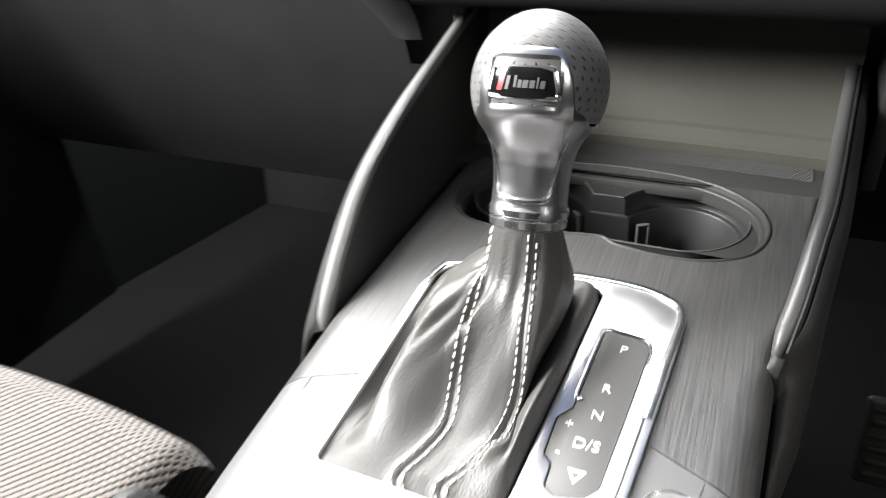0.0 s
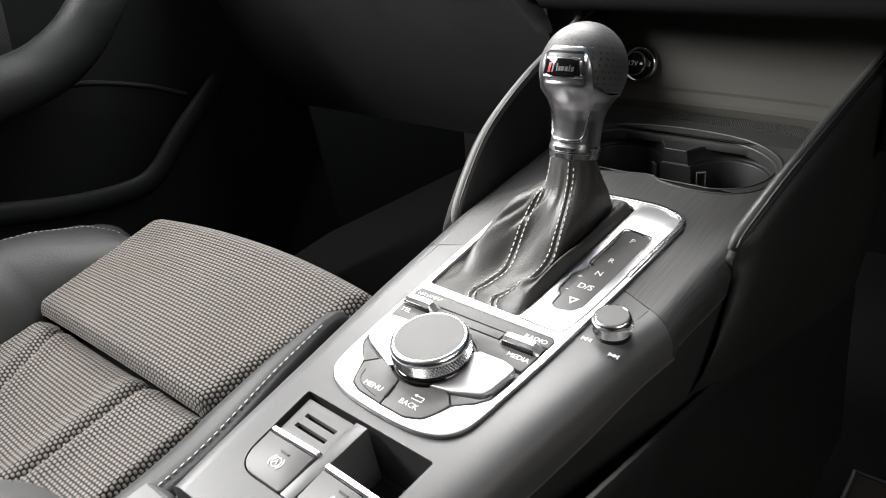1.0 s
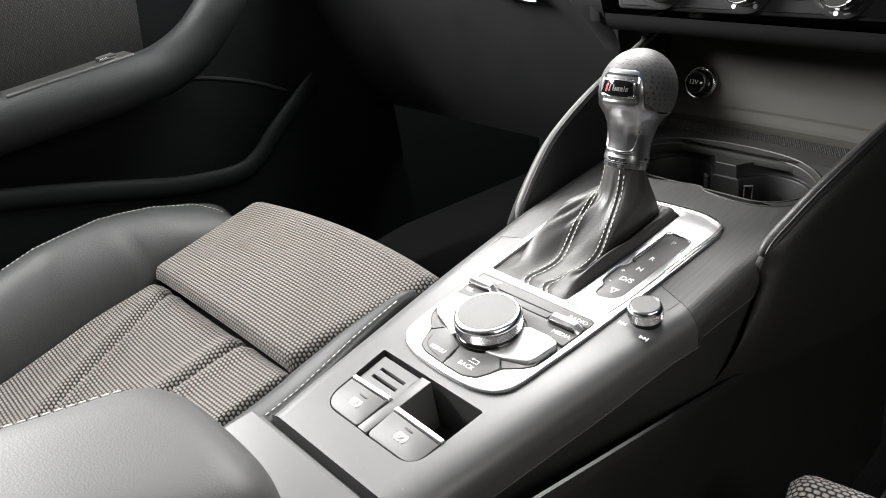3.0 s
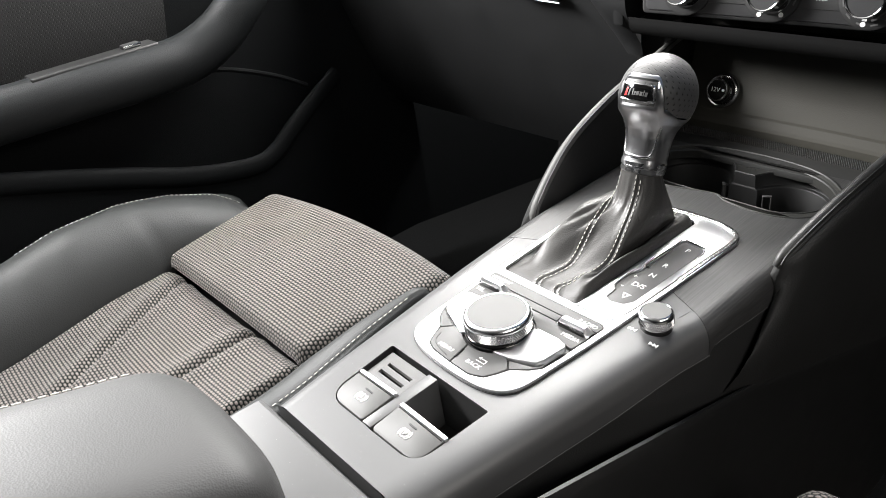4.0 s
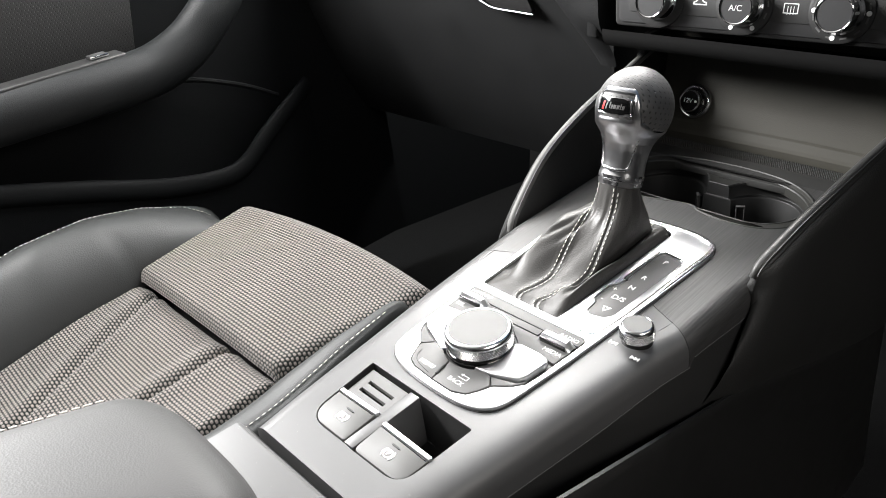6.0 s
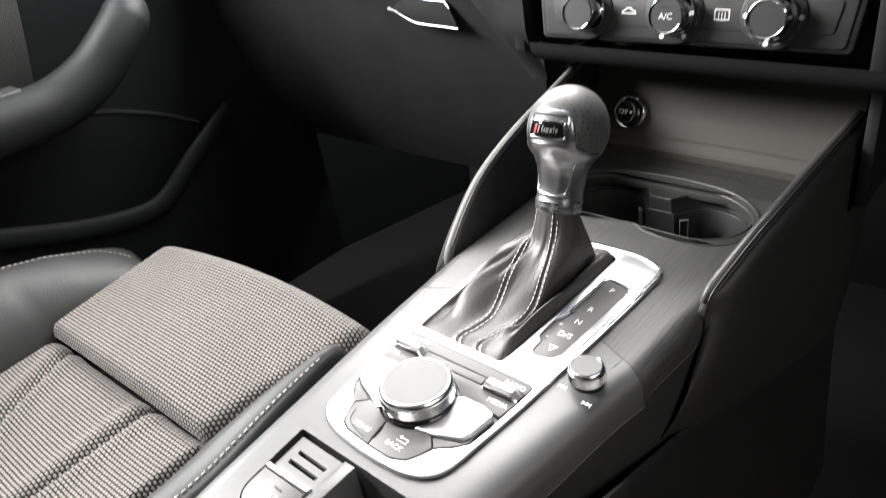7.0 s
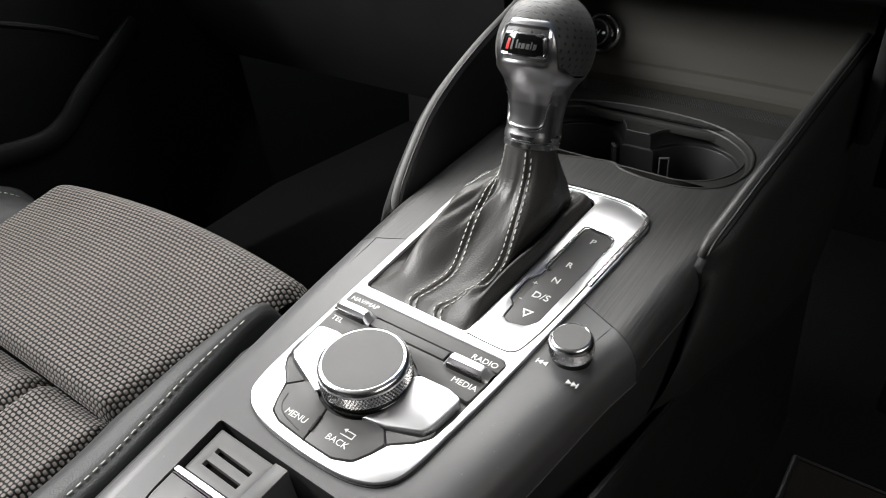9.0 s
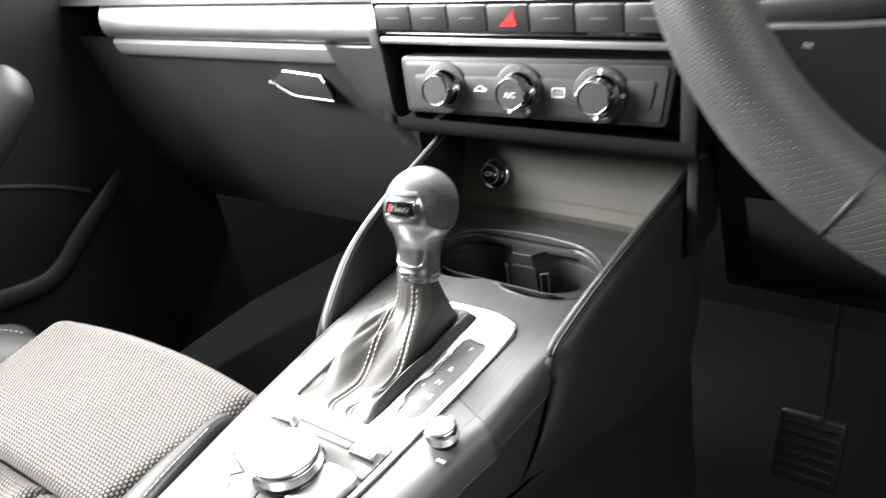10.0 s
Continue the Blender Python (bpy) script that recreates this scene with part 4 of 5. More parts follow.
def hang(deg, h):
    """Way inwards and height (mm) of the hide."""
    n = len(HANG)
    i = max(k for k in range(n) if HANG[k][0] <= deg)
    a, b = HANG[i][0], HANG[(i + 1) % n][0] or 360
    zs = [along((0, *HANG[(i + d) % n][1:], 60), h) for d in (-1, 0, 1, 2)]
    tuck = smooth01((deg - 140) / 30) * (1 - smooth01((deg - 212) / 22))
    return along(WAY, h) * (1 - tuck) + along(TUCKED, h) * tuck, cubic(zs, (deg - a) / (b - a))


def boot_point(th, h):
    """Point of the leather boot: th goes round, h from the base (0) to the collar (1)."""
    c, s = math.cos(th), math.sin(th)
    e = 20 if s < 0 else (10 if c < 0 else 14)
    k = (abs(c) ** e + abs(s) ** e) ** (-1 / e)
    by = 0.0990 + 0.0775 * s * k
    bx = -0.0250 + 0.0434 * c * k + 0.038 * (by - 0.0990) * c * k
    tx, ty = AX[0] + 0.0158 * c, AX[1] + 0.0150 * s
    deg = math.degrees(th) % 360
    q, z = hang(deg, h)
    # rolled ridge and valley on the driver's side
    side = smooth01((deg - 304) / 30) if deg > 180 else 1 - smooth01((deg - 40) / 26)
    dx = side * along((-1, -1, -3, -8.5, -3, 3.5, 3, 0), h)
    x = bx + (tx - bx) * q + dx * 0.001
    y = by + (ty - by) * q
    z = z * 0.001 - 0.0048 * s * h * h
    soft = math.sin(math.pi * h)
    # slow uneven sag of the hide
    z += 0.0011 * soft * math.sin(3.0 * th + 4.0 * h + 1.0) + 0.0007 * soft * math.sin(7 * th - 6 * h)
    x += 0.0009 * soft * math.sin(4 * th + 9 * h)
    # puckers under the collar
    z += 0.0008 * math.sin(15 * th) * smooth01((h - 0.7) / 0.2) * (1 - smooth01((h - 0.93) / 0.07))
    # oblique fold running down into the valley
    fold = math.exp(-((h - 0.40 - 0.11 * (deg - 320) / 20) / 0.045) ** 2) * smooth01((deg - 298) / 12) * (1 - smooth01((deg - 338) / 14)) if deg > 180 else 0
    z += 0.0040 * fold
    # creases under the shoulder
    for mid, at in ((222, 0.62), (238, 0.70), (208, 0.52)):
        z -= 0.0018 * math.exp(-((deg - mid) / 4.5) ** 2 - ((h - at) / 0.10) ** 2)
    for row in SEAMS:
        d = abs((th % (2 * math.pi)) - seam_angle(row, h))
        k2 = 0.0035 / max(0.012, 0.05 * (1 - q) + 0.0155 * q)
        z += 0.0006 * math.exp(-(d / (1.5 * k2)) ** 4) * smooth01(h / 0.05) - 0.0012 * math.exp(-(d / (0.22 * k2)) ** 2)
    return Vector((x, y, z))


def seam_angle(row, h):
    return math.radians(along(row, h))


# directions of the two seams on the way up
SEAMS = ((268, 263, 268, 273, 259, 236, 218, 206), (294, 290, 302, 308, 309, 303, 300, 296))


def gear_lever():
    t = thing("gear_lever", "automatic gear lever with black leather boot and satin metal handle", "gear lever", (AX[0], AX[1], 0))
    b = part("boot", sheet(lambda u, v: boot_point(2 * math.pi * u + 0.3, v), 300, 84, close_u=True), LEATHER_BLACK, t, "black leather boot with pale double stitching", sharp=70)
    for row in SEAMS:
        for off in (-0.0026, 0.0026):
            pts = []
            for i in range(70):
                g = 0.012 + i / 69 * 0.975
                th = seam_angle(row, g)
                reach = (boot_point(th + 0.05, g) - boot_point(th - 0.05, g)).length / 0.1
                th += off * (1 - 0.25 * g) / max(0.014, reach)
                p = boot_point(th, g)
                e1 = boot_point(th + 0.01, g) - p
                e2 = boot_point(th, min(1, g + 0.01)) - p if g < 0.985 else p - boot_point(th, g - 0.01)
                n = e1.cross(e2).normalized()
                pts.append(p + n * 0.0003)
            part("stitching", stitches(pts, 0.0033, 0.0014, 0.00045), THREAD, b, "pale grey thread")
    for a0, a1 in ((math.radians(60), math.radians(52)), (math.radians(66), math.radians(66))):
        pts = []
        for i in range(40):
            g = 0.02 + i / 39 * 0.9
            th = a0 + (a1 - a0) * g
            p = boot_point(th, g)
            n = (boot_point(th + 0.01, g) - p).cross(boot_point(th, g + 0.01) - p).normalized()
            pts.append(p + n * 0.0004)
        part("stitching", stitches(pts, 0.0034, 0.0013, 0.00045), THREAD, b, "pale grey thread")

    # metal handle: oval sections, widening into a yoke under the leather
    tab = [(0.0, 0.0158, 0.0158), (0.0010, 0.0172, 0.0172), (0.0042, 0.0175, 0.0175), (0.0048, 0.0164, 0.0164), (0.0054, 0.0164, 0.0164), (0.0060, 0.0178, 0.0178), (0.0092, 0.0178, 0.0178), (0.0115, 0.0172, 0.0172), (0.0200, 0.0170, 0.0174), (0.0290, 0.0176, 0.0184), (0.0360, 0.0192, 0.0206), (0.0420, 0.0220, 0.0244), (0.0465, 0.0248, 0.0280), (0.0500, 0.0270, 0.0306), (0.0530, 0.0280, 0.0318)]

    LC = Vector((0, 0, 0.0634))
    RX, RY, RZ = 0.0307, 0.0338, 0.0332

    def cap(u, v):
        a = 2 * math.pi * u - math.pi / 2
        lat = math.radians(-26 + v * 115.5)
        cl, sl = math.cos(lat), math.sin(lat)
        return ML @ Vector((LC.x + RX * cl * math.cos(a), LC.y + RY * cl * math.sin(a), LC.z + RZ * sl))
    part("grip_cap", sheet(cap, 72, 36, close_u=True), PERF, t, "round cap of perforated dark leather", sharp=70)

    # shield round the badge on the face towards the rear
    def on_cap(ax, z, lift):
        """ax: sideways place, z: height."""
        q = (z - LC.z) / RZ
        rr = math.sqrt(max(0.02, 1 - q * q))
        sx = max(-0.98, min(0.98, ax / (RX * rr)))
        y = LC.y - RY * rr * math.sqrt(1 - sx * sx)
        if z < 0.050:
            k = smooth01((0.050 - z) / 0.010)
            w = 0.0270 - 0.30 * (0.050 - z)
            y = y * (1 - k) - w * math.sqrt(max(0.05, 1 - (ax / 0.030) ** 2)) * k
        p = Vector((LC.x + ax, y, z))
        n = Vector((ax / RX ** 2, (y - LC.y) / RY ** 2, (z - LC.z) / RZ ** 2)).normalized()
        return ML @ (p + n * lift)

    def section(z):
        for p, q in zip(tab, tab[1:]):
            if z <= q[0]:
                f = (z - p[0]) / (q[0] - p[0])
                return p[1] + (q[1] - p[1]) * f, p[2] + (q[2] - p[2]) * f
        return tab[-1][1:]

    def handle(u, v):
        th = 2 * math.pi * u + math.pi / 2
        az = abs((math.degrees(th) - 270 + 180) % 360 - 180)
        rise = 1 - 0.78 * max(0.0, min(1.0, (az - 22) / 21)) ** 2.6 - 0.22 * smooth01((az - 43) / 34)
        ztop = 0.0475 + 0.0060 * smooth01((az - 90) / 60) + 0.0318 * rise
        k = v * 60
        if k <= 14:
            z = tab[int(k)][0] + (tab[min(14, int(k) + 1)][0] - tab[int(k)][0]) * (k - int(k)) if k < 7 else 0.0115 + (0.018 - 0.0115) * (k - 7) / 7
        else:
            z = 0.018 + (ztop - 0.018) * (k - 14) / 46
        c, sn = math.cos(th), math.sin(th)
        e = 2.4
        m = (abs(c) ** e + abs(sn) ** e) ** (-1 / e)
        rx, ry = section(min(z, 0.053))
        hx, hy = rx * c * m, ry * sn * m
        q = (z - LC.z) / RZ
        rr = math.sqrt(max(0.02, 1 - q * q))
        edge = min((ztop - z) / 0.004, 1.0)
        lift = 0.0017 * math.sqrt(max(0.0, edge)) - 0.0006
        # panel round the badge sits a step back behind a raised border
        inner = (1 - smooth01((az - 27) / 4)) * smooth01((z - 0.052) / 0.004) * (1 - smooth01((z - 0.0728) / 0.003))
        lift -= 0.0014 * inner
        bx, by = (RX * rr + lift) * c, (RY * rr + lift) * sn
        w = smooth01((z - 0.040) / 0.014)
        return ML @ Vector((hx + (bx - hx) * w, hy + (by - hy) * w, z))
    part("collar_ring", turned(lathe([(0.0168, 0.0004), (0.0178, 0.0010), (0.0181, 0.0040), (0.0172, 0.0047), (0.0172, 0.0053), (0.0184, 0.0060), (0.0186, 0.0088), (0.0174, 0.0106)], seg=64), ML), METAL_BRIGHT, t, "polished double ring above the boot", sharp=25)
    hd = part("handle", sheet(handle, 144, 60, close_u=True), METAL, t, "satin metal handle with a raised shield", sharp=28)

    def on_handle(az, z, lift):
        th = radians(270 + az)
        c, sn = math.cos(th), math.sin(th)
        m = (abs(c) ** 2.4 + abs(sn) ** 2.4) ** (-1 / 2.4)
        rx, ry = section(z)
        return ML @ Vector(((rx + lift) * c * m, (ry + lift) * sn * m, z))
    rim = curve_points([(-50, 0.0400, 0), (-47, 0.0300, 0), (-43, 0.0200, 0), (-36, 0.0152, 0), (-20, 0.0138, 0), (0, 0.0135, 0), (20, 0.0138, 0), (36, 0.0152, 0), (43, 0.0200, 0), (47, 0.0300, 0), (50, 0.0400, 0)], 6)
    part("facet_edge", tube([on_handle(p.x, p.y, 0.0002) for p in rim], [0.0015 * math.sin(math.pi * (0.06 + 0.88 * i / (len(rim) - 1))) for i in range(len(rim))], 8), METAL_BRIGHT, hd, "polished raised edge of the facet")

    def badge(u, v):
        s = 2 * u - 1
        return on_cap(s * (0.0140 - 0.0022 * v), 0.0583 + 0.0115 * v, 0.0013)
    bd = part("badge", sheet(badge, 16, 8), GLOSS, t, "black badge in a chrome frame")
    rim = [on_cap(x, z, 0.0014) for x, z in [(p.x, p.y) for p in rpoly([(-0.0140, 0.0583), (0.0140, 0.0583), (0.0118, 0.0698), (-0.0118, 0.0698)], 0.002)]]
    part("badge_frame", tube(rim + [rim[0]], 0.0011, 6), METAL_BRIGHT, bd, "thin chrome frame")

    def patch(x0, x1, z0, z1, slant):
        return sheet(lambda u, v: on_cap(x0 + (x1 - x0) * u + slant * v, z0 + (z1 - z0) * v, 0.0016), 4, 4)
    part("emblem", patch(-0.0105, -0.0084, 0.0606, 0.0668, 0.0012), RED, bd, "small red slanted emblem")
    part("emblem", patch(-0.0072, -0.0058, 0.0610, 0.0662, 0.0010), KEY, bd, "small pale slanted emblem")
    for x, w, h in ((-0.0036, 0.0010, 0.0046), (-0.0020, 0.0014, 0.0030), (-0.0002, 0.0022, 0.0030), (0.0026, 0.0020, 0.0030), (0.0052, 0.0008, 0.0042), (0.0066, 0.0018, 0.0030)):
        part("emblem", patch(x, x + w, 0.0618, 0.0618 + h, 0.0004), KEY, bd, "small grey bar of the badge")


gear_lever()


# ---- side wings of the console ----
WING_LEFT = [(0.1190, 0.1165, -0.016), (0.1195, 0.1180, -0.010), (0.1200, 0.1230, -0.001), (0.1205, 0.1310, 0.0075), (0.1210, 0.1450, 0.0205), (0.1215, 0.1700, 0.0400), (0.1220, 0.2000, 0.0545), (0.1230, 0.2450, 0.0680), (0.1250, 0.3000, 0.0785), (0.1280, 0.3600, 0.0890), (0.1300, 0.4200, 0.0970)]
WING_RIGHT = [(0.1045, 0.1440, -0.0080), (0.1055, 0.1460, 0.0010), (0.1075, 0.1530, 0.0110), (0.1115, 0.1720, 0.0205), (0.1165, 0.2050, 0.0310), (0.1215, 0.2400, 0.0390), (0.1260, 0.2900, 0.0455), (0.1310, 0.3500, 0.0520), (0.1370, 0.4200, 0.0590)]


def wing(side):
    t = thing("console_wing", "padded dark side wing with seam rising to the dashboard", "trim panel", (side * 0.12, 0.2, -0.3), "console wings")
    pts = WING_RIGHT if side > 0 else WING_LEFT
    line = curve_points(pts, 10)
    n = len(line) - 1

    def body(u, v):
        p = line[int(round(v * n))]
        # inner face, rolled top, outer face
        tabl = [(-0.004, None), (-0.004, -0.012), (-0.0035, -0.004), (-0.001, 0.0), (0.002, 0.0005), (0.0042, -0.0006), (0.0048, -0.0022), (0.0054, -0.0010), (0.0078, -0.0026), (0.0105, -0.008), (0.0125, -0.016), (0.0155, -0.035), (0.020, -0.075), (0.022, -0.14), (0.020, None)]
        k = int(round(u * (len(tabl) - 1)))
        dx, dz = tabl[k]
        if k == 0:
            z = min(-0.03, p.z - 0.05)
        elif dz is None:
            z = -0.40
        else:
            z = p.z + dz
        # the rolled edge leans back round the tip
        back = 0.0
        if k >= 8:
            back = -0.012 * smooth01((k - 8) / 4) * (1 - smooth01((p.y - 0.11) / 0.06))
        x = p.x + dx
        if k > 10:
            x += 0.015 * smooth01((k - 10) / 4) * smooth01((p.y - 0.12) / 0.1)
        if side > 0 and k > 4:
            x -= min(0.026, 0.004 * (k - 4)) * (1 - smooth01((p.y - 0.118) / 0.045))
        if side > 0 and k > 10:
            # the outer skin runs down to the ledge of the lower trim
            g = (k - 10) / 4
            back = -0.060 * (1 - smooth01((p.y - 0.14) / 0.14)) * g ** 0.8
            low = ledge(p.y + back) - 0.004
            z = p.z - 0.016 + (low - p.z + 0.016) * g
            x10 = p.x + 0.0105 - 0.024 * (1 - smooth01((p.y - 0.118) / 0.045))
            tip = 1 - smooth01((p.y - 0.146) / 0.030)
            foot = (ledge_x(p.y + back) + 0.1135) * (1 - tip) + (x_right(p.y + back) - 0.0015) * tip
            x = x10 + (foot - x10) * g + 0.005 * math.sin(math.pi * g)
        return (side * x, p.y + back, z)
    part("panel", sheet(body, 14, n, flip=(side < 0)), LEATHER_WING, t, sharp=55)
    lead = 13 if side > 0 else 4
    off = (0.0032, 0.0034) if side > 0 else (-0.0042, 0.0034)
    part("seam", tube([(side * (p.x + off[0]), p.y, p.z + off[1]) for p in line[lead:]], 0.0009, 6), BLACK, t, "black seam along the rolled edge")
    # Paler trim on the passenger's wing stands in for the light on it.
    part("piping", tube([(side * (p.x - 0.0010), p.y, p.z + 0.0006) for p in line[lead:]], [0.0043 * min(1.0, 0.55 + 0.05 * i) for i in range(len(line) - lead)], 10), RAIL_LIT if side < 0 else EDGE_TONED, t, "smooth rolled edge")


wing(1)
wing(-1)


# ---- lower dashboard behind the cup holders ----
def storage_panel():
    t = thing("lower_dashboard_panel", "grained dark olive-grey panel below the climate controls", "dashboard panel", (0, 0.37, -0.02))
    prof = [(0.3715, -0.0150), (0.3715, -0.0030), (0.3725, 0.0035), (0.3755, 0.0065), (0.3795, 0.0135), (0.3820, 0.0155), (0.3925, 0.0360), (0.4020, 0.0600), (0.4100, 0.0900), (0.4150, 0.1300)]

    def strip(prof):
        def f(u, v):
            k = v * (len(prof) - 1)
            i = min(len(prof) - 2, int(k))
            q = k - i
            y = prof[i][0] + (prof[i + 1][0] - prof[i][0]) * q
            z = prof[i][1] + (prof[i + 1][1] - prof[i][1]) * q
            x = (2 * u - 1) * 0.139
            return (x, y - 0.25 * x * x, z)
        return f
    part("panel", sheet(strip(prof[5:]), 24, 24), PANEL, t, sharp=20)
    part("lip", sheet(strip(prof[:6]), 24, 20), PANEL, t, "rounded lower lip of the panel", sharp=20)
    m = thing("rubber_mat", "black ribbed rubber mat in the storage recess", "mat", (0, 0.33, -0.01))
    part("base", box(-0.128, 0.128, 0.316, 0.3715, -0.012, -0.0045, 0.001), RIB, m)
    bm = bmesh.new()
    for j in range(10):
        y = 0.3530 + j * 0.0020
        nn = 110
        for i in range(nn):
            x = -0.122 + (i + 0.5 * (j % 2)) * 0.244 / nn
            cy = y - 0.25 * x * x
            lo = [bm.verts.new((x + dx, cy + dy, -0.0046)) for dx, dy in ((-0.0009, 0), (0, -0.0009), (0.0009, 0), (0, 0.0009))]
            hi = [bm.verts.new((x + dx, cy + dy, -0.0034)) for dx, dy in ((-0.0004, 0), (0, -0.0004), (0.0004, 0), (0, 0.0004))]
            bm.faces.new(hi)
            for k in range(4):
                bm.faces.new((lo[k - 1], lo[k], hi[k], hi[k - 1]))
    part("studs", bm, RIB, m, "small raised rubber studs", kind="stuff")


storage_panel()


def power_socket():
    sx, sy, sz = -0.0808, 0.3905, 0.0335
    t = thing("power_socket", "round twelve volt socket with chrome ring and black cap", "socket", (sx, sy, sz))
    m = pose(sx, sy, sz, 90 - 22, 0, 0) @ Matrix.Scale(0.95, 4)
    part("ring", turned(lathe([(0.0200, 0), (0.0200, 0.0030), (0.0190, 0.0058), (0.0172, 0.0070), (0.0158, 0.0066), (0.0150, 0.0040)], seg=64), m), METAL_BRIGHT, t, "polished chrome ring")
    part("cap", turned(lathe([(0.0151, 0.0030), (0.0150, 0.0085), (0.0138, 0.0105), (0.0128, 0.0110), (0.0126, 0.0165), (0.0118, 0.0178), (0.0106, 0.0176), (0, 0.0174)], seg=64), m), GLOSS, t, "gloss black cap")
    part("cap_ring", turned(lathe([(0.0127, 0.0164), (0.0124, 0.0180), (0.0114, 0.0185), (0.0108, 0.0176)], seg=64), m), METAL_BRIGHT, t, "thin chrome ring")
    letters("12V", 0.0072, (-0.0018, 0.0, 0.0177), WHITE, t, m=m)
    part("plug_mark", turned(flat_shapes([rpoly([(0.0062, -0.0010), (0.0092, -0.0010), (0.0092, 0.0014), (0.0062, 0.0014)], 0.0009, 3)], 0.0174, 0.0178), m), WHITE, t)
    part("mark", turned(flat_shapes([rpoly([(0.0135, -0.002), (0.0146, -0.002), (0.0146, 0.002), (0.0135, 0.002)], 0.0005, 2)], 0.0105, 0.0112), m), WHITE, t)


power_socket()


# ---- dashboard ----
def extrude_x(prof, x0, x1, nx=2, bend=None):
    """Skin from a (y, z) line, drawn out along x."""
    def f(u, v):
        k = v * (len(prof) - 1)
        i = min(len(prof) - 2, int(k))
        q = k - i
        x = x0 + (x1 - x0) * u
        y = prof[i][0] + (prof[i + 1][0] - prof[i][0]) * q
        z = prof[i][1] + (prof[i + 1][1] - prof[i][1]) * q
        dy, dz = bend(x) if bend else (0, 0)
        return (x, y + dy, z + dz)
    return sheet(f, nx, (len(prof) - 1) * 2)


CF = pose(-0.0093, 0.3400, 0.1553, 90 - 10, 0, 2.5)     # face of the climate panel


def dashboard():
    t = thing("dashboard", "dark grained dashboard across the front of the car", "dashboard", (0, 0.6, 0.0), m=KD)
    part("passenger_side", extrude_x([(0.60, -0.16), (0.46, -0.13), (0.425, -0.06), (0.385, 0.06), (0.362, 0.150), (0.352, 0.180), (0.346, 0.186)], -0.84, -0.205, 8), DASH, t)
    part("top_pad", extrude_x([(0.338, 0.232), (0.345, 0.244), (0.40, 0.262), (0.60, 0.270), (0.95, 0.235)], -0.84, 0.84, 6), DASH, t)
    part("driver_side", extrude_x([(0.62, -0.18), (0.47, -0.12), (0.43, -0.02), (0.385, 0.10), (0.35, 0.20), (0.34, 0.232)], 0.150, 0.84, 8), DASH, t)

    # flank between glovebox and centre stack
    def flank(u, v):
        z = 0.186 - 0.125 * v
        a = Vector((-0.300 + 0.085 * v ** 1.3, 0.358 + 0.025 * v, z))
        c = Vector((-0.180 + 0.004 * v, 0.330 + 0.030 * smooth01((v - 0.5) / 0.5), z))
        p = a.lerp(c, u)
        p.y -= 0.012 * math.sin(math.pi * u)
        return p
    part("flank", sheet(flank, 12, 14), DASH, t, "grained flank of the centre stack")
    # Black sheet fills the shadow zone under the climate panel and darkens it.
    part("stack_underside_shade", extrude_x([(0.3180, 0.116), (0.3190, 0.106), (0.325, 0.097), (0.345, 0.090), (0.392, 0.086), (0.42, 0.09)], -0.165, 0.155, 4), SHADE, t)
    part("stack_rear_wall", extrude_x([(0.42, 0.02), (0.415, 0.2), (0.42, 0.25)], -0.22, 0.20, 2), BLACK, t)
    part("stack_flank", box(0.139, 0.154, 0.326, 0.42, 0.095, 0.234, 0.003), DASH, t)
    part("stack_flank", box(-0.196, -0.182, 0.332, 0.42, 0.100, 0.205, 0.003), DASH, t)
    # inside walls of the recess
    for sx in (-1, 1):
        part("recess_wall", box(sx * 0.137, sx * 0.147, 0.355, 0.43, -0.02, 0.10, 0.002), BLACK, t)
    # glovebox seam and handle
    g = thing("glovebox_handle", "dark glovebox handle with bright lower lip", "handle", (-0.345, 0.37, 0.12), m=KD)
    out = rpoly([(-0.376, 0.1420, 0.003), (-0.310, 0.1380, 0.006), (-0.290, 0.1100, 0.004), (-0.352, 0.1125, 0.003), (-0.372, 0.1210, 0.02), (-0.396, 0.1270, 0.003)])
    mm = pose(0, 0.3640, 0.1255, 90 - 13, 0, 0) @ pose(0, -0.1255, 0)
    # Black slab stands in for the shade inside the handle's recess.
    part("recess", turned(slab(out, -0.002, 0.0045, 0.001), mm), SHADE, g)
    lip = [mm @ Vector(p) for p in curve_points([(-0.402, 0.1270, 0.004), (-0.385, 0.1240, 0.007), (-0.368, 0.1180, 0.009), (-0.352, 0.1130, 0.008), (-0.320, 0.1110, 0.007), (-0.290, 0.1095, 0.0055)], 6)]
    part("lip", tube(lip, [0.0010 if i > 14 else 0.0022 - 0.00008 * i for i in range(len(lip))], 8), METAL, g, "bright silver lower lip")
    edge = [mm @ Vector((p[0], p[1], 0.005)) for p in ((-0.376, 0.1422), (-0.312, 0.1384), (-0.304, 0.1310))]
    part("upper_edge", tube(edge, 0.0009, 6), METAL, g, "thin bright upper edge")
    part("seam", extrude_x([(0.3570, 0.1720), (0.3562, 0.1716)], -0.70, -0.255, 2), BLACK, t)

    # silver trim strip of the passenger side
    s = thing("trim_strip", "broad satin silver trim strip across the dashboard", "trim strip", (-0.44, 0.345, 0.205), m=KD)
    part("strip", extrude_x([(0.351, 0.183), (0.343, 0.187), (0.3375, 0.195), (0.3365, 0.206), (0.340, 0.219), (0.346, 0.228), (0.352, 0.232)], -0.70, -0.186, 12), ALU, s)
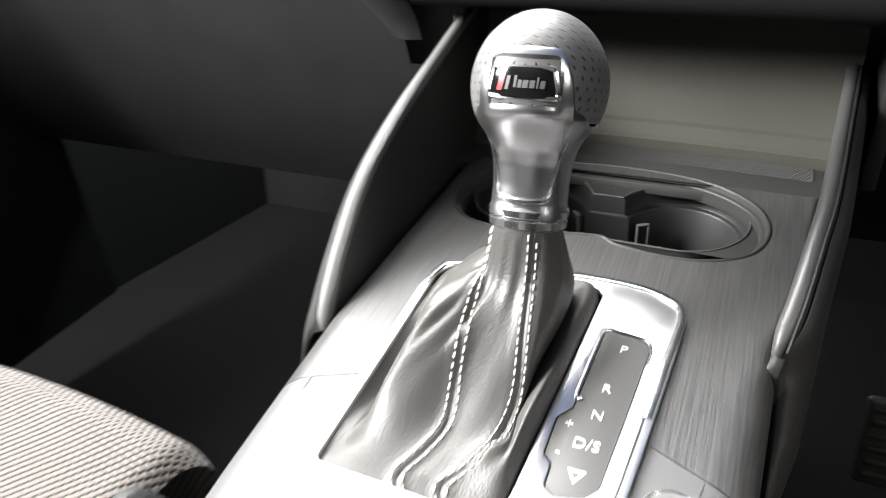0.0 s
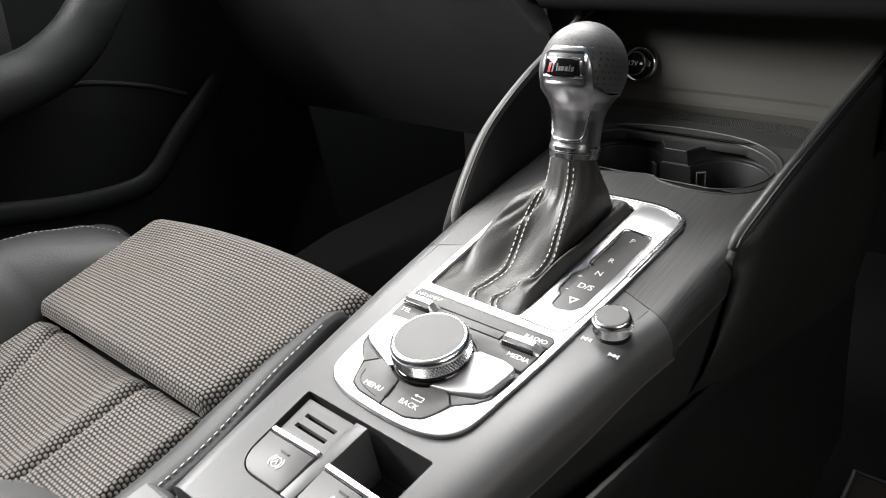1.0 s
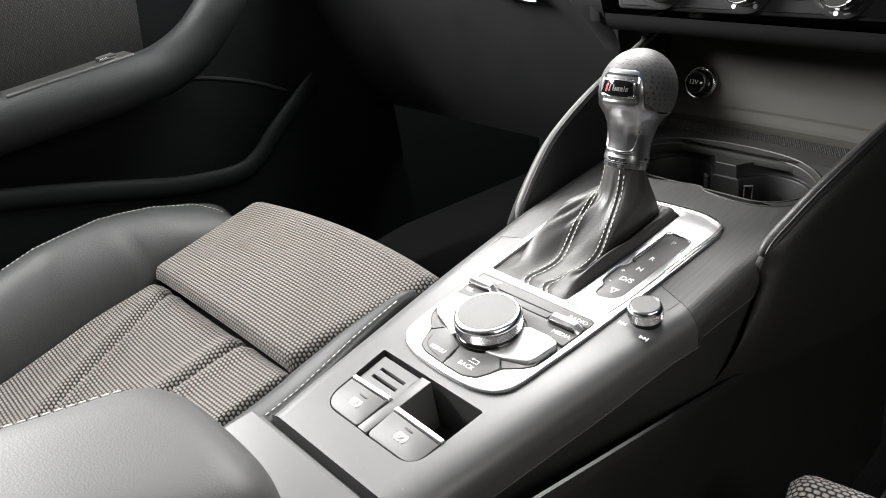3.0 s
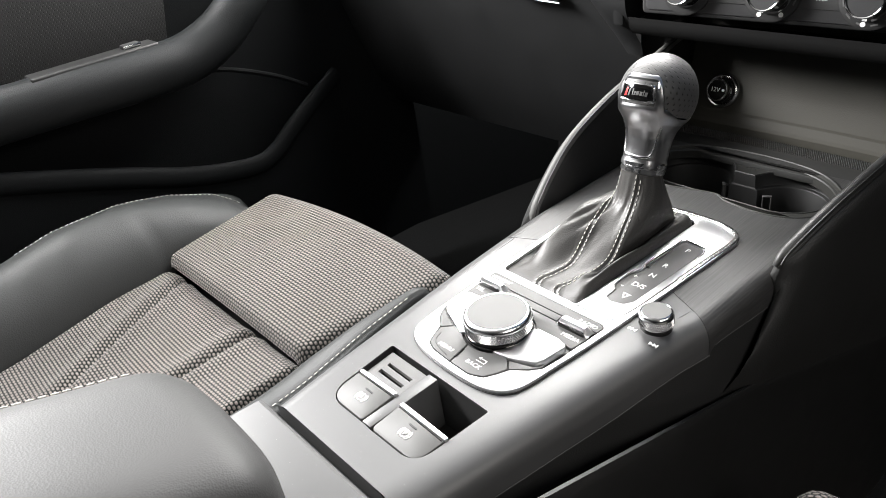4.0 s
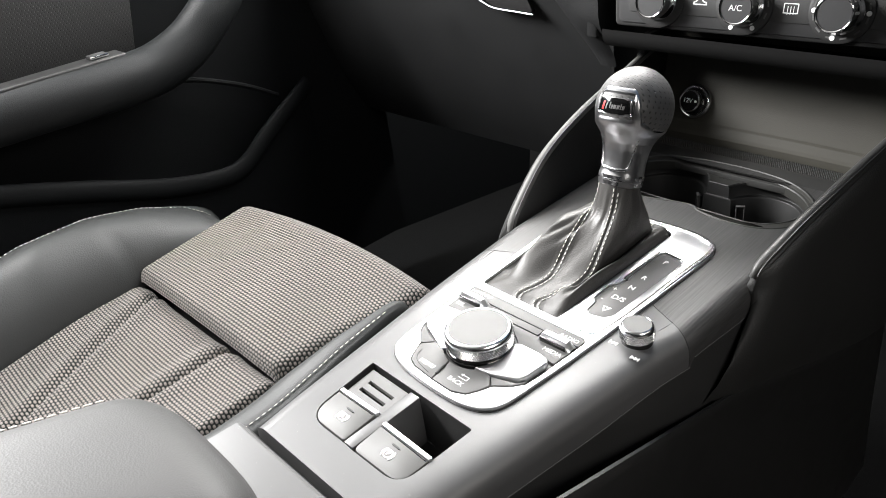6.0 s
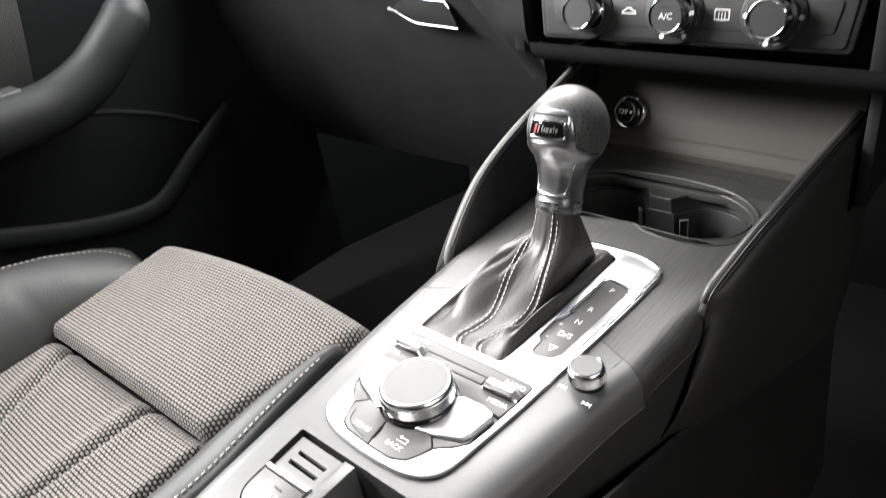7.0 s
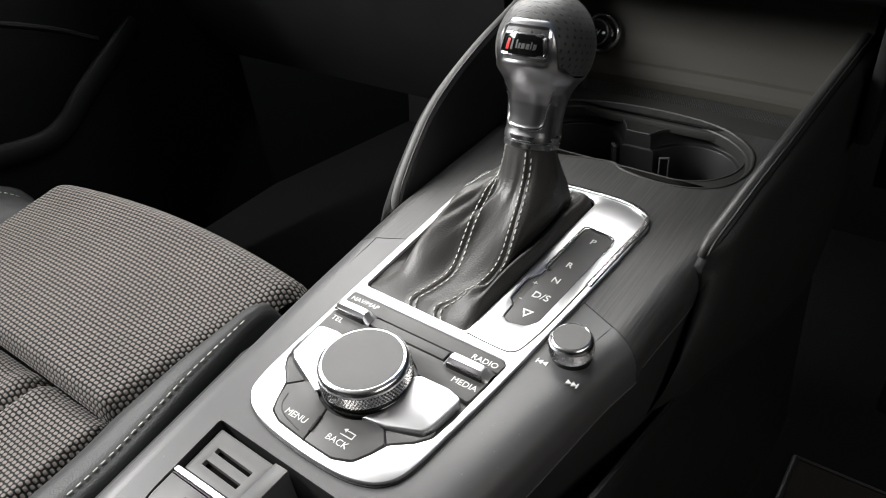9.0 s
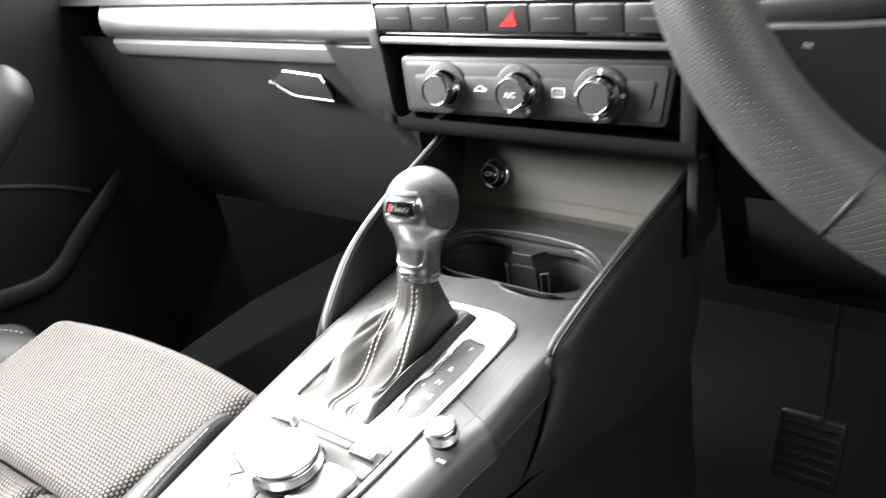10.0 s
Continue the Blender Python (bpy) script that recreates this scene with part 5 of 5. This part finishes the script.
    part("lower_band", extrude_x([(0.3600, 0.1545), (0.3540, 0.1580), (0.3500, 0.1660), (0.3475, 0.1765), (0.3500, 0.1815)], -0.70, -0.190, 10), KEY, s, "grey shadow-gap band below the strip")

    # row of keys
    k = thing("button_row", "black row of dashboard keys with red hazard key", "switch panel", (-0.02, 0.335, 0.217), m=KD)
    part("strip", box(-0.183, 0.140, 0.331, 0.345, 0.2005, 0.2340, 0.002), GLOSS, k)
    xs = [-0.176 + i * 0.0445 for i in range(8)]
    for i in range(7):
        q = part("key", box(xs[i] + 0.0006, xs[i + 1] - 0.0006, 0.3265, 0.332, 0.2060, 0.2300, 0.0012), BLACK, k)
        cx = (xs[i] + xs[i + 1]) / 2
        if i == 3:
            tri = flat_shapes([[(cx - 0.0090, 0.2110), (cx + 0.0090, 0.2110), (cx + 0.0065, 0.2255)]], 0, 0.0004, pose(0, 0.3264, 0.0, 90, 0, 0))
            part("hazard_mark", tri, RED, q, "red hazard triangle")
        else:
            part("mark", box(cx - 0.008, cx + 0.008, 0.3261, 0.3266, 0.2175, 0.2188, 0), KEY, q, "small grey symbol bar")
    part("bright_line", box(-0.176, 0.138, 0.327, 0.333, 0.1915, 0.1985, 0.002), ALU, thing("bright_strip", "narrow silver strip above the climate controls", "trim strip", (-0.02, 0.33, 0.195), m=KD))


dashboard()


def climate_panel():
    t = thing("climate_panel", "dark grey climate control panel with three rotary knobs", "control panel", CF.translation)
    h = 0.0310
    outer = rpoly([(-0.140, h, 0.006), (0.151, h + 0.001, 0.006), (0.144, -h + 0.0035, 0.006), (-0.134, -h + 0.0035, 0.006)])
    part("surround", turned(slab(outer, -0.020, 0.002, 0.002), CF), BLACK, t)
    inner = rpoly([(-0.134, h - 0.005, 0.005), (0.145, h - 0.004, 0.005), (0.139, -h + 0.0075, 0.005), (-0.129, -h + 0.0075, 0.005)])
    part("face", turned(slab(inner, 0.0, 0.0035, 0.0012), CF), DIAL, t)
    bar = rpoly([(-0.122, 0.0125, 0.004), (0.134, 0.0135, 0.004), (0.129, -0.0125, 0.004), (-0.118, -0.0125, 0.004)])
    part("key_bar", turned(slab(bar, 0.0030, 0.0046, 0.0006), CF), SIDE, t)
    for cx, kind in ((-0.0850, 0), (0.0, 1), (0.0830, 2)):
        m = CF @ pose(cx, 0.0, 0.0044)
        b = part("dial_plate", turned(lathe([(0.0265, -0.002), (0.0262, 0.0012), (0.0245, 0.0018), (0.0, 0.0018)], seg=64), m), BLACK, t)
        if kind:
            n = 9 if kind == 1 else 12
            bm = bmesh.new()
            for i in range(n):
                a = radians(-20 + i * (220 / (n - 1))) if kind == 1 else radians(i * 30 + 15)
                join(bm, turned(box(-0.0027, 0.0027, -0.0007, 0.0007, 0.0016, 0.0021, 0), m @ pose(0.0222 * math.cos(a), 0.0222 * math.sin(a), 0, 0, 0, math.degrees(a) + 90)))
            part("scale_mark", bm, KEY, b, "pale scale marks round the dial")
            for a in ((-60, 245) if kind == 1 else (90, 180, 0, 262)):
                part("symbol", turned(lathe([(0.0022, 0.0018), (0.0022, 0.0022), (0, 0.0022)], seg=10), m @ pose(0.0218 * math.cos(radians(a)), 0.0218 * math.sin(radians(a)), 0)), WHITE, b, "small pale dial symbol")
        kn = part("knob", turned(lathe([(0.0190, 0.001), (0.0188, 0.0040), (0.0172, 0.0052), (0.0168, 0.0080)] + [(0.0166 - 0.0001 * i, 0.0085 + 0.0012 * i) for i in range(8)] + [(0.0155, 0.0185)], seg=72, knurl=(4, 11, 0.0005)), m), CHROME, t, "knurled chrome knob", sharp=70)
        part("knob_face", turned(lathe([(0.0155, 0.0184), (0.0152, 0.0196), (0.0142, 0.0200), (0.0138, 0.0192), (0, 0.0192)], seg=64), m), DIAL, kn, "dark grey knob face")
        part("knob_ring", turned(lathe([(0.0156, 0.0183), (0.0153, 0.0198), (0.0146, 0.0202), (0.0140, 0.0199)], seg=64), m), CHROME, kn, "bright rim")
        if kind == 1:
            letters("A/C", 0.0075, (0, -0.001, 0.0195), WHITE, kn, m=m)
            part("mark", turned(box(-0.005, 0.005, 0.0060, 0.0075, 0.0190, 0.0195, 0), m), BLACK, kn)
    for cx, car in ((-0.0425, True), (0.0415, False)):
        m = CF @ pose(cx, 0, 0.0047)
        if car:
            body = rpoly([(-0.0070, -0.0020), (0.0070, -0.0020), (0.0066, 0.0010), (0.0035, 0.0014), (0.0018, 0.0036), (-0.0026, 0.0036), (-0.0048, 0.0012), (-0.0070, 0.0006)], 0.0006, 2)
            hole = rpoly([(-0.0056, -0.0010), (0.0056, -0.0010), (0.0054, 0.0002), (0.0028, 0.0006), (0.0012, 0.0027), (-0.0020, 0.0027), (-0.0040, 0.0004), (-0.0056, 0.0)], 0.0003, 2)
        else:
            body = rpoly([(-0.0065, -0.0045), (0.0065, -0.0045), (0.0065, 0.0045), (-0.0065, 0.0045)], 0.001, 3)
            hole = rpoly([(-0.0056, -0.0036), (0.0056, -0.0036), (0.0056, 0.0036), (-0.0056, 0.0036)], 0.001, 3)
        part("symbol", turned(slab(body, -0.0002, 0.0002, 0, [hole]), m), WHITE, t, "white outlined symbol")
        if not car:
            for i in (-1, 0, 1):
                part("symbol", turned(box(i * 0.0026 - 0.0003, i * 0.0026 + 0.0003, -0.0052, 0.0018, 0, 0.0003, 0), m), WHITE, t)
        part("indicator", turned(box(-0.0055, 0.0055, 0.0092, 0.0100, -0.0001, 0.0003, 0), m), BLACK, t)


climate_panel()


# ---- steering wheel and stalk ----
def steering():
    WC = (0.408, 0.100, 0.378)
    m = pose(*WC, 90 - 15.5, 0, 0)
    t = thing("steering_wheel", "black leather steering wheel with perforated grip", "steering wheel", WC)
    pts = [m @ Vector((0.185 * math.cos(radians(a)), 0.185 * math.sin(radians(a)), 0)) for a in range(0, 361, 4)]
    part("rim", tube(pts, 0.0205, 20, up=m.to_3x3() @ Vector((0, 0, 1))), PERF_RIM, t, sharp=80)
    for a in (239, 301):
        q = m @ pose(0.185 * math.cos(radians(a)), 0.185 * math.sin(radians(a)), 0, 0, 0, a)
        ring = turned(lathe([(0.0205, -0.0012), (0.0210, -0.0005), (0.0210, 0.0005), (0.0205, 0.0012)], seg=24), q @ pose(0, 0, 0, 90, 0, 0))
        part("seam", ring, BLACK, t)
    part("hub", turned(lathe([(0.07, -0.035), (0.075, -0.01), (0.068, 0.005), (0.04, 0.012), (0, 0.014)], seg=32), m), LEATHER_BLACK, t)
    for a in (185, 270, 355):
        d = Vector((math.cos(radians(a)), math.sin(radians(a)), 0))
        part("spoke", tube([m @ (d * 0.06 + Vector((0, 0, -0.004))), m @ (d * 0.12 + Vector((0, 0, -0.008))), m @ (d * 0.178)], [0.020, 0.015, 0.012], 12, ry=0.007, up=m.to_3x3() @ Vector((0, 0, 1))), SIDE, t)
    part("column", tube([m @ Vector((0, 0, -0.02)), m @ Vector((0, 0, -0.14)), m @ Vector((0, -0.01, -0.30))], [0.055, 0.06, 0.065], 20), SIDE, t)
    st = thing("wiper_stalk", "black control stalk with a bright edge behind the wheel", "stalk", (0.33, 0.19, 0.36))
    part("lever", tube(curve_points([(0.345, 0.305, 0.250), (0.275, 0.288, 0.246), (0.214, 0.279, 0.243)], 6), 0.0095, 12), BLACK, st)
    edge = curve_points([(0.300, 0.284, 0.2375), (0.270, 0.2785, 0.2370), (0.228, 0.2725, 0.2375), (0.214, 0.2710, 0.2340), (0.2085, 0.2710, 0.2270)], 6)
    part("bright_edge", tube(edge, 0.0028, 8), ALU, st, "bright lower edge")
    for x in (0.222, 0.250):
        part("mark", tube([(x, 0.2755, 0.2245), (x + 0.006, 0.2755, 0.2235)], 0.0022, 6), KEY, st)
    # knee panel and brake pedal
    p = thing("knee_panel", "black knee panel below the steering column", "dashboard panel", (0.4, 0.45, -0.1))
    part("panel", extrude_x([(0.36, 0.06), (0.40, -0.02), (0.47, -0.10), (0.60, -0.16)], 0.20, 0.80, 4), BLACK, p)
    bp = thing("brake_pedal", "black rubber brake pedal on a bare steel arm", "pedal", (0.275, 0.49, -0.30))
    mp = pose(0.2655, 0.487, -0.345, -22, 0, 0)
    pad = part("pad", turned(box(-0.038, 0.038, -0.006, 0.006, -0.046, 0.046, 0.0055, 4), mp), BLACK, bp, "ribbed black rubber pad")
    for i in range(6):
        z = -0.034 + 0.0136 * i
        part("rib", turned(box(-0.031, 0.031, -0.0085, -0.0045, z - 0.003, z + 0.003, 0.001), mp), BLACK, pad)
    part("arm", tube(curve_points([(0.2755, 0.5020, -0.325), (0.2765, 0.5050, -0.270), (0.2760, 0.5020, -0.180), (0.2750, 0.505, -0.105)], 8), 0.0026, 10, ry=0.011, up=(0, 1, 0)), METAL, bp, "bare steel arm")


PERF_RIM = dot_material("perforated_rim_leather", (0.032, 0.032, 0.032), 0.55, 0.0036)
steering()


# ---- seats ----
def seat(side):
    """side -1: passenger's seat. Built on the passenger's side, mirrored for the driver."""
    lab = "front seat cushion in woven grey cloth with grey leather bolsters"
    t = thing("car_seat", lab, "car seat", (side * 0.39, -0.15, -0.38), "front seats")
    X = lambda x: x * (-side) if side > 0 else x
    mx = lambda p: tuple(p) if side < 0 else (-p[0] - 0.002, p[1] - 0.019, p[2] - 0.006)
    front_end = 0.040 if side < 0 else -0.022
    fl = side > 0

    def left_x(y):
        return -0.571 + (0.024 * min(1, max(0, (-0.095 - y) / 0.24)) if y < -0.095 else 0.010 * (y + 0.095) / 0.15)

    def right_x(y):
        return lerp_table([(-0.60, -0.238), (-0.20, -0.2425), (-0.10, -0.2435), (-0.05, -0.231), (0.0, -0.214), (0.05, -0.198)], y)

    def pad_x(y):
        return lerp_table([(-0.110, -0.2430), (-0.05, -0.2250), (0.0, -0.2060), (0.03, -0.1940), (0.07, -0.1850)], y)

    # forward cushion, its rear edge rolled into the cross seam, its front edge rounded down
    def pad(u, v):
        s = 2 * u - 1
        if v < 0.10:
            k = v / 0.10
            y, dz = -0.1015 + 0.010 * (1 - math.cos(k * math.pi / 2)), -0.016 * (1 - math.sin(k * math.pi / 2))
        elif v < 0.62:
            k = (v - 0.10) / 0.52
            y, dz = -0.0915 + k * 0.137, 0
        else:
            k = (v - 0.62) / 0.38
            a = min(1, k / 0.55) * math.pi / 2
            y, dz = 0.0455 + 0.030 * math.sin(a), -0.030 * (1 - math.cos(a))
            if k > 0.55:
                dz -= (k - 0.55) / 0.45 * 0.16
                y -= 0.02 * (k - 0.55) / 0.45
        bow = 0.014 * (1 - s * s) * smooth01((y + 0.06) / 0.10)
        z = -0.1085 + 0.170 * (min(y, 0.05) + 0.09) + 0.004 * (1 - s * s) + 0.004 * (1 - u) + 0.010 * u
        e = 1 - abs(s)
        z -= 0.012 * (1 - smooth01(e / 0.05))
        x = left_x(min(y, 0.06)) * (1 - u) + pad_x(min(y, 0.06)) * u
        return mx((x, y + bow, z + dz))
    part("front_pad", sheet(pad, 60, 60, flip=fl), CLOTH, t, "woven light and dark grey cloth", sharp=80)

    seams = (((-0.530, -0.095), (-0.448, -0.300)), ((-0.342, -0.100), (-0.356, -0.260)))

    def insert(u, v):
        y = -0.0985 - 0.50 * v
        x = left_x(y) * (1 - u) + right_x(y) * u
        z = -0.1270 + 0.110 * (y + 0.095) + 0.06 * max(0, -y - 0.30) + 0.010 * u
        s = 2 * u - 1
        z += 0.012 * s * s * (0.3 + 0.7 * smooth01((-0.1 - y) / 0.1))
        z -= 0.010 * (1 - smooth01((1 - abs(s)) / 0.04))
        z -= 0.012 * (1 - smooth01((-0.0985 - y) / 0.012))
        for (ax, ay), (bx, by) in seams:
            d = abs(x - (ax + (bx - ax) * (y - ay) / (by - ay)))
            z -= 0.0075 * math.exp(-(d / 0.0045) ** 2)
            z += 0.0030 * math.exp(-((d - 0.016) / 0.011) ** 2)
        return mx((x, y, z))
    part("seat_panel", sheet(insert, 110, 60, flip=not fl), CLOTH, t, "quilted woven cloth panel", sharp=80)

    # outer bolster beside the door
    crest = [(-0.62, -0.045), (-0.27, -0.054), (-0.20, -0.043), (-0.12, -0.047), (-0.05, -0.063), (0.01, -0.088), (0.06, -0.128)]

    def outer(u, v):
        y = 0.066 - 0.60 * v
        zc = lerp_table(crest, y)
        xi = left_x(y) + 0.004
        zi = (-0.1125 + 0.170 * (min(y, 0.05) + 0.09) if y > -0.1 else -0.122 + 0.11 * (y + 0.095)) - 0.016
        if v < 0.06:
            zc -= 0.05 * (1 - math.sqrt(max(0, 1 - (1 - v / 0.06) ** 2)))
        wid = 0.118
        if u < 0.7:
            k = u / 0.7
            x = xi - wid * (1 - math.cos(k * math.pi * 0.94)) / 2 * 1.02
            top = math.sin(min(1, k * 1.75) * math.pi / 2) if k < 0.57 else math.cos((k - 0.57) / 0.43 * math.pi * 0.33)
            z = zi + (zc - zi) * top
        else:
            k = (u - 0.7) / 0.3
            x = xi - wid - 0.008 * math.sin(k * math.pi)
            z = zi + (zc - zi) * math.cos(math.pi * 0.33) - k * 0.19
        # creases near the cross seam
        z -= 0.0035 * math.exp(-((y + 0.098 - (x - xi) * 0.35) / 0.010) ** 2) * math.exp(-((x - xi) / 0.035) ** 2)
        z -= 0.0012 * math.exp(-((y + 0.235 + (x - xi) * 0.5) / 0.012) ** 2) * math.exp(-((x - xi + 0.05) / 0.04) ** 2)
        return mx((x, y, z))
    part("outer_bolster", sheet(outer, 50, 70, flip=fl), LEATHER, t, "smooth grey leather bolster", sharp=80)

    # inner bolster beside the console
    def inner(u, v):
        y = front_end - 0.58 * v
        xi = right_x(y) - 0.004
        wz = smooth01((y + 0.17) / 0.14)
        zi = (-0.1125 + 0.170 * (min(y, 0.05) + 0.09)) * wz + (-0.122 + 0.11 * (y + 0.095)) * (1 - wz) - 0.018
        zi += 0.010
        zc = zi + 0.033 + 0.010 * smooth01((-y - 0.1) / 0.15)
        wid = -0.186 - xi
        if u < 0.6:
            k = u / 0.6
            x = xi + wid * k
            z = zi + (zc - zi) * math.sin(min(1, k * 1.6) * math.pi / 2)
            z -= 0.004 * smooth01((k - 0.75) / 0.25)
        else:
            k = (u - 0.6) / 0.4
            x = xi + wid + 0.010 * math.sin(k * math.pi)
            z = zc - 0.004 - 0.20 * k
        if v < 0.05:
            z -= 0.03 * (1 - math.sqrt(max(0, 1 - (1 - v / 0.05) ** 2)))
        return mx((x, y, z))
    part("inner_bolster", sheet(inner, 36, 60, flip=not fl), LEATHER, t, "grey leather side bolster with pale stitching", sharp=80)
    for uu, dz in ((0.50, 0.0006), (0.70, 0.0)):
        row = []
        for i in range(60):
            p = Vector(inner(uu, 0.06 + i / 59 * 0.9))
            row.append(p + Vector((0.001 * (1 if side < 0 else -1), 0, 0.0006)))
        part("stitching", stitches(row, 0.0045, 0.0022, 0.0006), THREAD, t, "pale grey thread")
    # lower welt between bolster and console
    if side < 0:
        welt = [(-0.1745 - 0.004 * smooth01((y + 0.02) / 0.06), y, -0.104 + 0.13 * (y + 0.095) - 0.03 * smooth01((y + 0.01) / 0.05)) for y in [-0.40 + 0.0108 * i for i in range(41)]]
        part("welt", tube(welt, 0.0085, 12), LEATHER, t, "grey leather welt beside the console")
        part("stitching", stitches([(p[0] + 0.0045, p[1], p[2] + 0.0074) for p in welt], 0.0045, 0.0022, 0.0006), THREAD, t, "pale grey thread")
    row = [Vector(outer(0.46, 0.04 + i / 59 * 0.5)) + Vector((0, 0, 0.0006)) for i in range(60)]
    part("stitching", stitches(row, 0.0045, 0.0022, 0.0006), THREAD, t, "pale grey thread")
    part("base", box(*sorted((X(-0.665), X(-0.215))), -0.55, 0.035, -0.36, -0.17, 0.02, 3), BLACK, t)
    for x in (-0.60, -0.27):
        part("rail", box(*sorted((X(x - 0.02), X(x + 0.02))), -0.56, 0.0, -0.42, -0.35, 0.004), BLACK, t, "black seat rail")


seat(-1)
seat(1)


# ---- armrest ----
def armrest():
    b = thing("armrest_block", "dark plastic base block behind the brake keys", "armrest base", (0, -0.4, -0.38))

    def blk(u, v):
        tab = [(-0.1925, -0.040), (-0.1926, -0.0125), (-0.1985, 0.0005), (-0.2010, 0.0025), (-0.240, 0.0050), (-0.75, 0.0080)]
        y, z = tab[int(round(v * 5))]
        w0, w1 = -0.091, 0.070
        tabx = [(w0 - 0.002, -0.36), (w0, -0.03), (w0 + 0.001, -0.006), (w0 + 0.004, 0.0), (w1 - 0.020, 0.0), (w1 - 0.008, -0.004), (w1, -0.016), (w1 + 0.002, -0.05), (w1 + 0.02, -0.36)]
        x, dz = tabx[int(round(u * 8))]
        return (x, y, (z + dz) if dz > -0.3 else dz)
    part("block", sheet(blk, 8, 5, flip=True), SOFT, b, sharp=25)
    t = thing("armrest", "padded grey leather armrest between the seats", "armrest", (0, -0.45, 0.01))

    def lid(u, v):
        # v from the rounded nose back; u across
        d = 0.42 * v ** 2.4
        y = -0.240 - d
        top = 0.083 + 0.33 * max(0, d - 0.012) - 0.35 * max(0, d - 0.16) * smooth01((d - 0.16) / 0.2)
        nose = max(0.0, 1 - d / 0.045)
        wide = (1 - nose ** 3.2) ** (1 / 3.2)
        tall = (1 - max(0.0, 1 - d / 0.030) ** 2.6) ** (1 / 2.6)
        a = 2 * math.pi * u
        e = 4.6
        c, s = math.cos(a), math.sin(a)
        k = (abs(c) ** e + abs(s) ** e) ** (-1 / e)
        mid, half = (top + 0.008) / 2, (top - 0.008) / 2
        crown = 0.005 * (1 - (c * k) ** 2) if s > 0 else 0
        return (-0.006 + 0.072 * wide * c * k, y, mid + half * tall * s * k + crown * tall)
    part("pad", sheet(lid, 96, 80, close_u=True, flip=True), LEATHER_ARM, t, "smooth grey leather pad", sharp=75)
    row = [Vector(lid(0.375, 0.34 + i / 59 * 0.6)) + Vector((-0.0005, 0, 0.0006)) for i in range(60)]
    part("stitching", stitches(row, 0.0045, 0.0016, 0.0006), THREAD, t, "pale grey thread along the edge")


armrest()


# ---- passenger's door ----
def door():
    t = thing("door_1", "dark grey car door panel with sweeping armrest and map pocket", "car door", (-0.8, 0, -0.4), kind="structure")

    def skin(u, v):
        y = -0.75 + 1.25 * u
        z = -0.40 + 0.78 * v
        x = -0.790 + 0.020 * smooth01((z - 0.10) / 0.2) - 0.01 * math.sin(u * 3)
        return (x, y, z)
    part("panel", sheet(skin, 30, 24), DOOR, t)
    low = curve_points([(-0.735, -0.55, 0.088), (-0.715, -0.30, 0.090), (-0.700, -0.12, 0.090), (-0.695, 0.00, 0.088), (-0.695, 0.06, 0.092), (-0.692, 0.11, 0.112), (-0.688, 0.150, 0.143), (-0.690, 0.180, 0.168), (-0.700, 0.198, 0.182)], 8)
    n = len(low)
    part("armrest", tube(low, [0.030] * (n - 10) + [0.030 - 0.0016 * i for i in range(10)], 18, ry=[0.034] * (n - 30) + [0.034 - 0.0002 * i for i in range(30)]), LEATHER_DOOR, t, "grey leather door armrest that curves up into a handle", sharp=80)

    def filler(u, v):
        p = low[int(round(v * (n - 1)))]
        return (p.x + (-0.79 - p.x) * u, p.y, p.z - 0.012)
    part("armrest_base", sheet(filler, 4, n - 1), DOOR, t)

    def mesh(u, v):
        y = -0.34 + 0.40 * u + 0.04 * v
        return (-0.772 + 0.006 * math.sin(math.pi * v), y, 0.125 + 0.20 * v - 0.03 * u)
    part("speaker_grille", sheet(mesh, 12, 8), GRILLE, t, "fine black speaker mesh above the armrest")
    sw = thing("window_switch", "black window switch with chrome edge in door armrest", "switch", (-0.70, -0.03, 0.125))
    part("bezel", turned(box(-0.018, 0.018, -0.11, 0.055, -0.006, 0.003, 0.0025, 3), pose(-0.706, -0.035, 0.1212)), BLACK, sw)
    part("key", turned(box(-0.010, 0.006, -0.012, 0.012, 0.0, 0.007, 0.002), pose(-0.703, -0.012, 0.1222)), SIDE, sw)
    part("chrome_edge", turned(box(0.0055, 0.0075, -0.012, 0.012, 0.003, 0.0065, 0.0006), pose(-0.703, -0.012, 0.1222)), CHROME, sw, "thin chrome edge")
    rim = curve_points([(-0.715, -0.50, 0.10), (-0.705, -0.222, 0.010), (-0.700, -0.095, -0.034), (-0.700, 0.016, -0.077), (-0.702, 0.105, -0.098), (-0.706, 0.150, -0.092), (-0.712, 0.195, -0.066), (-0.722, 0.250, -0.040), (-0.742, 0.310, -0.020)], 8)
    part("pocket_rim", tube(rim, 0.0085, 14, ry=0.0155), DOOR, t, "rounded rim of the map pocket", sharp=80)

    def pocket(u, v):
        p = rim[int(round(v * (len(rim) - 1)))]
        return (p.x - 0.012 * u, p.y, p.z - 0.33 * u)
    part("pocket_wall", sheet(pocket, 6, len(rim) - 1), DOOR, t)
    seam = curve_points([(-0.752, 0.06, 0.052), (-0.752, 0.12, 0.046), (-0.750, 0.20, 0.012), (-0.748, 0.255, -0.022)], 6)
    part("panel_edge", tube(seam, 0.004, 8), DOOR, t)


GRILLE = dot_material("speaker_mesh", (0.008, 0.008, 0.008), 0.5, 0.0045)
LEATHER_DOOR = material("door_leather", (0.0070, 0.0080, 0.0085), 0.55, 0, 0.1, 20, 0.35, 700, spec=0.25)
door()
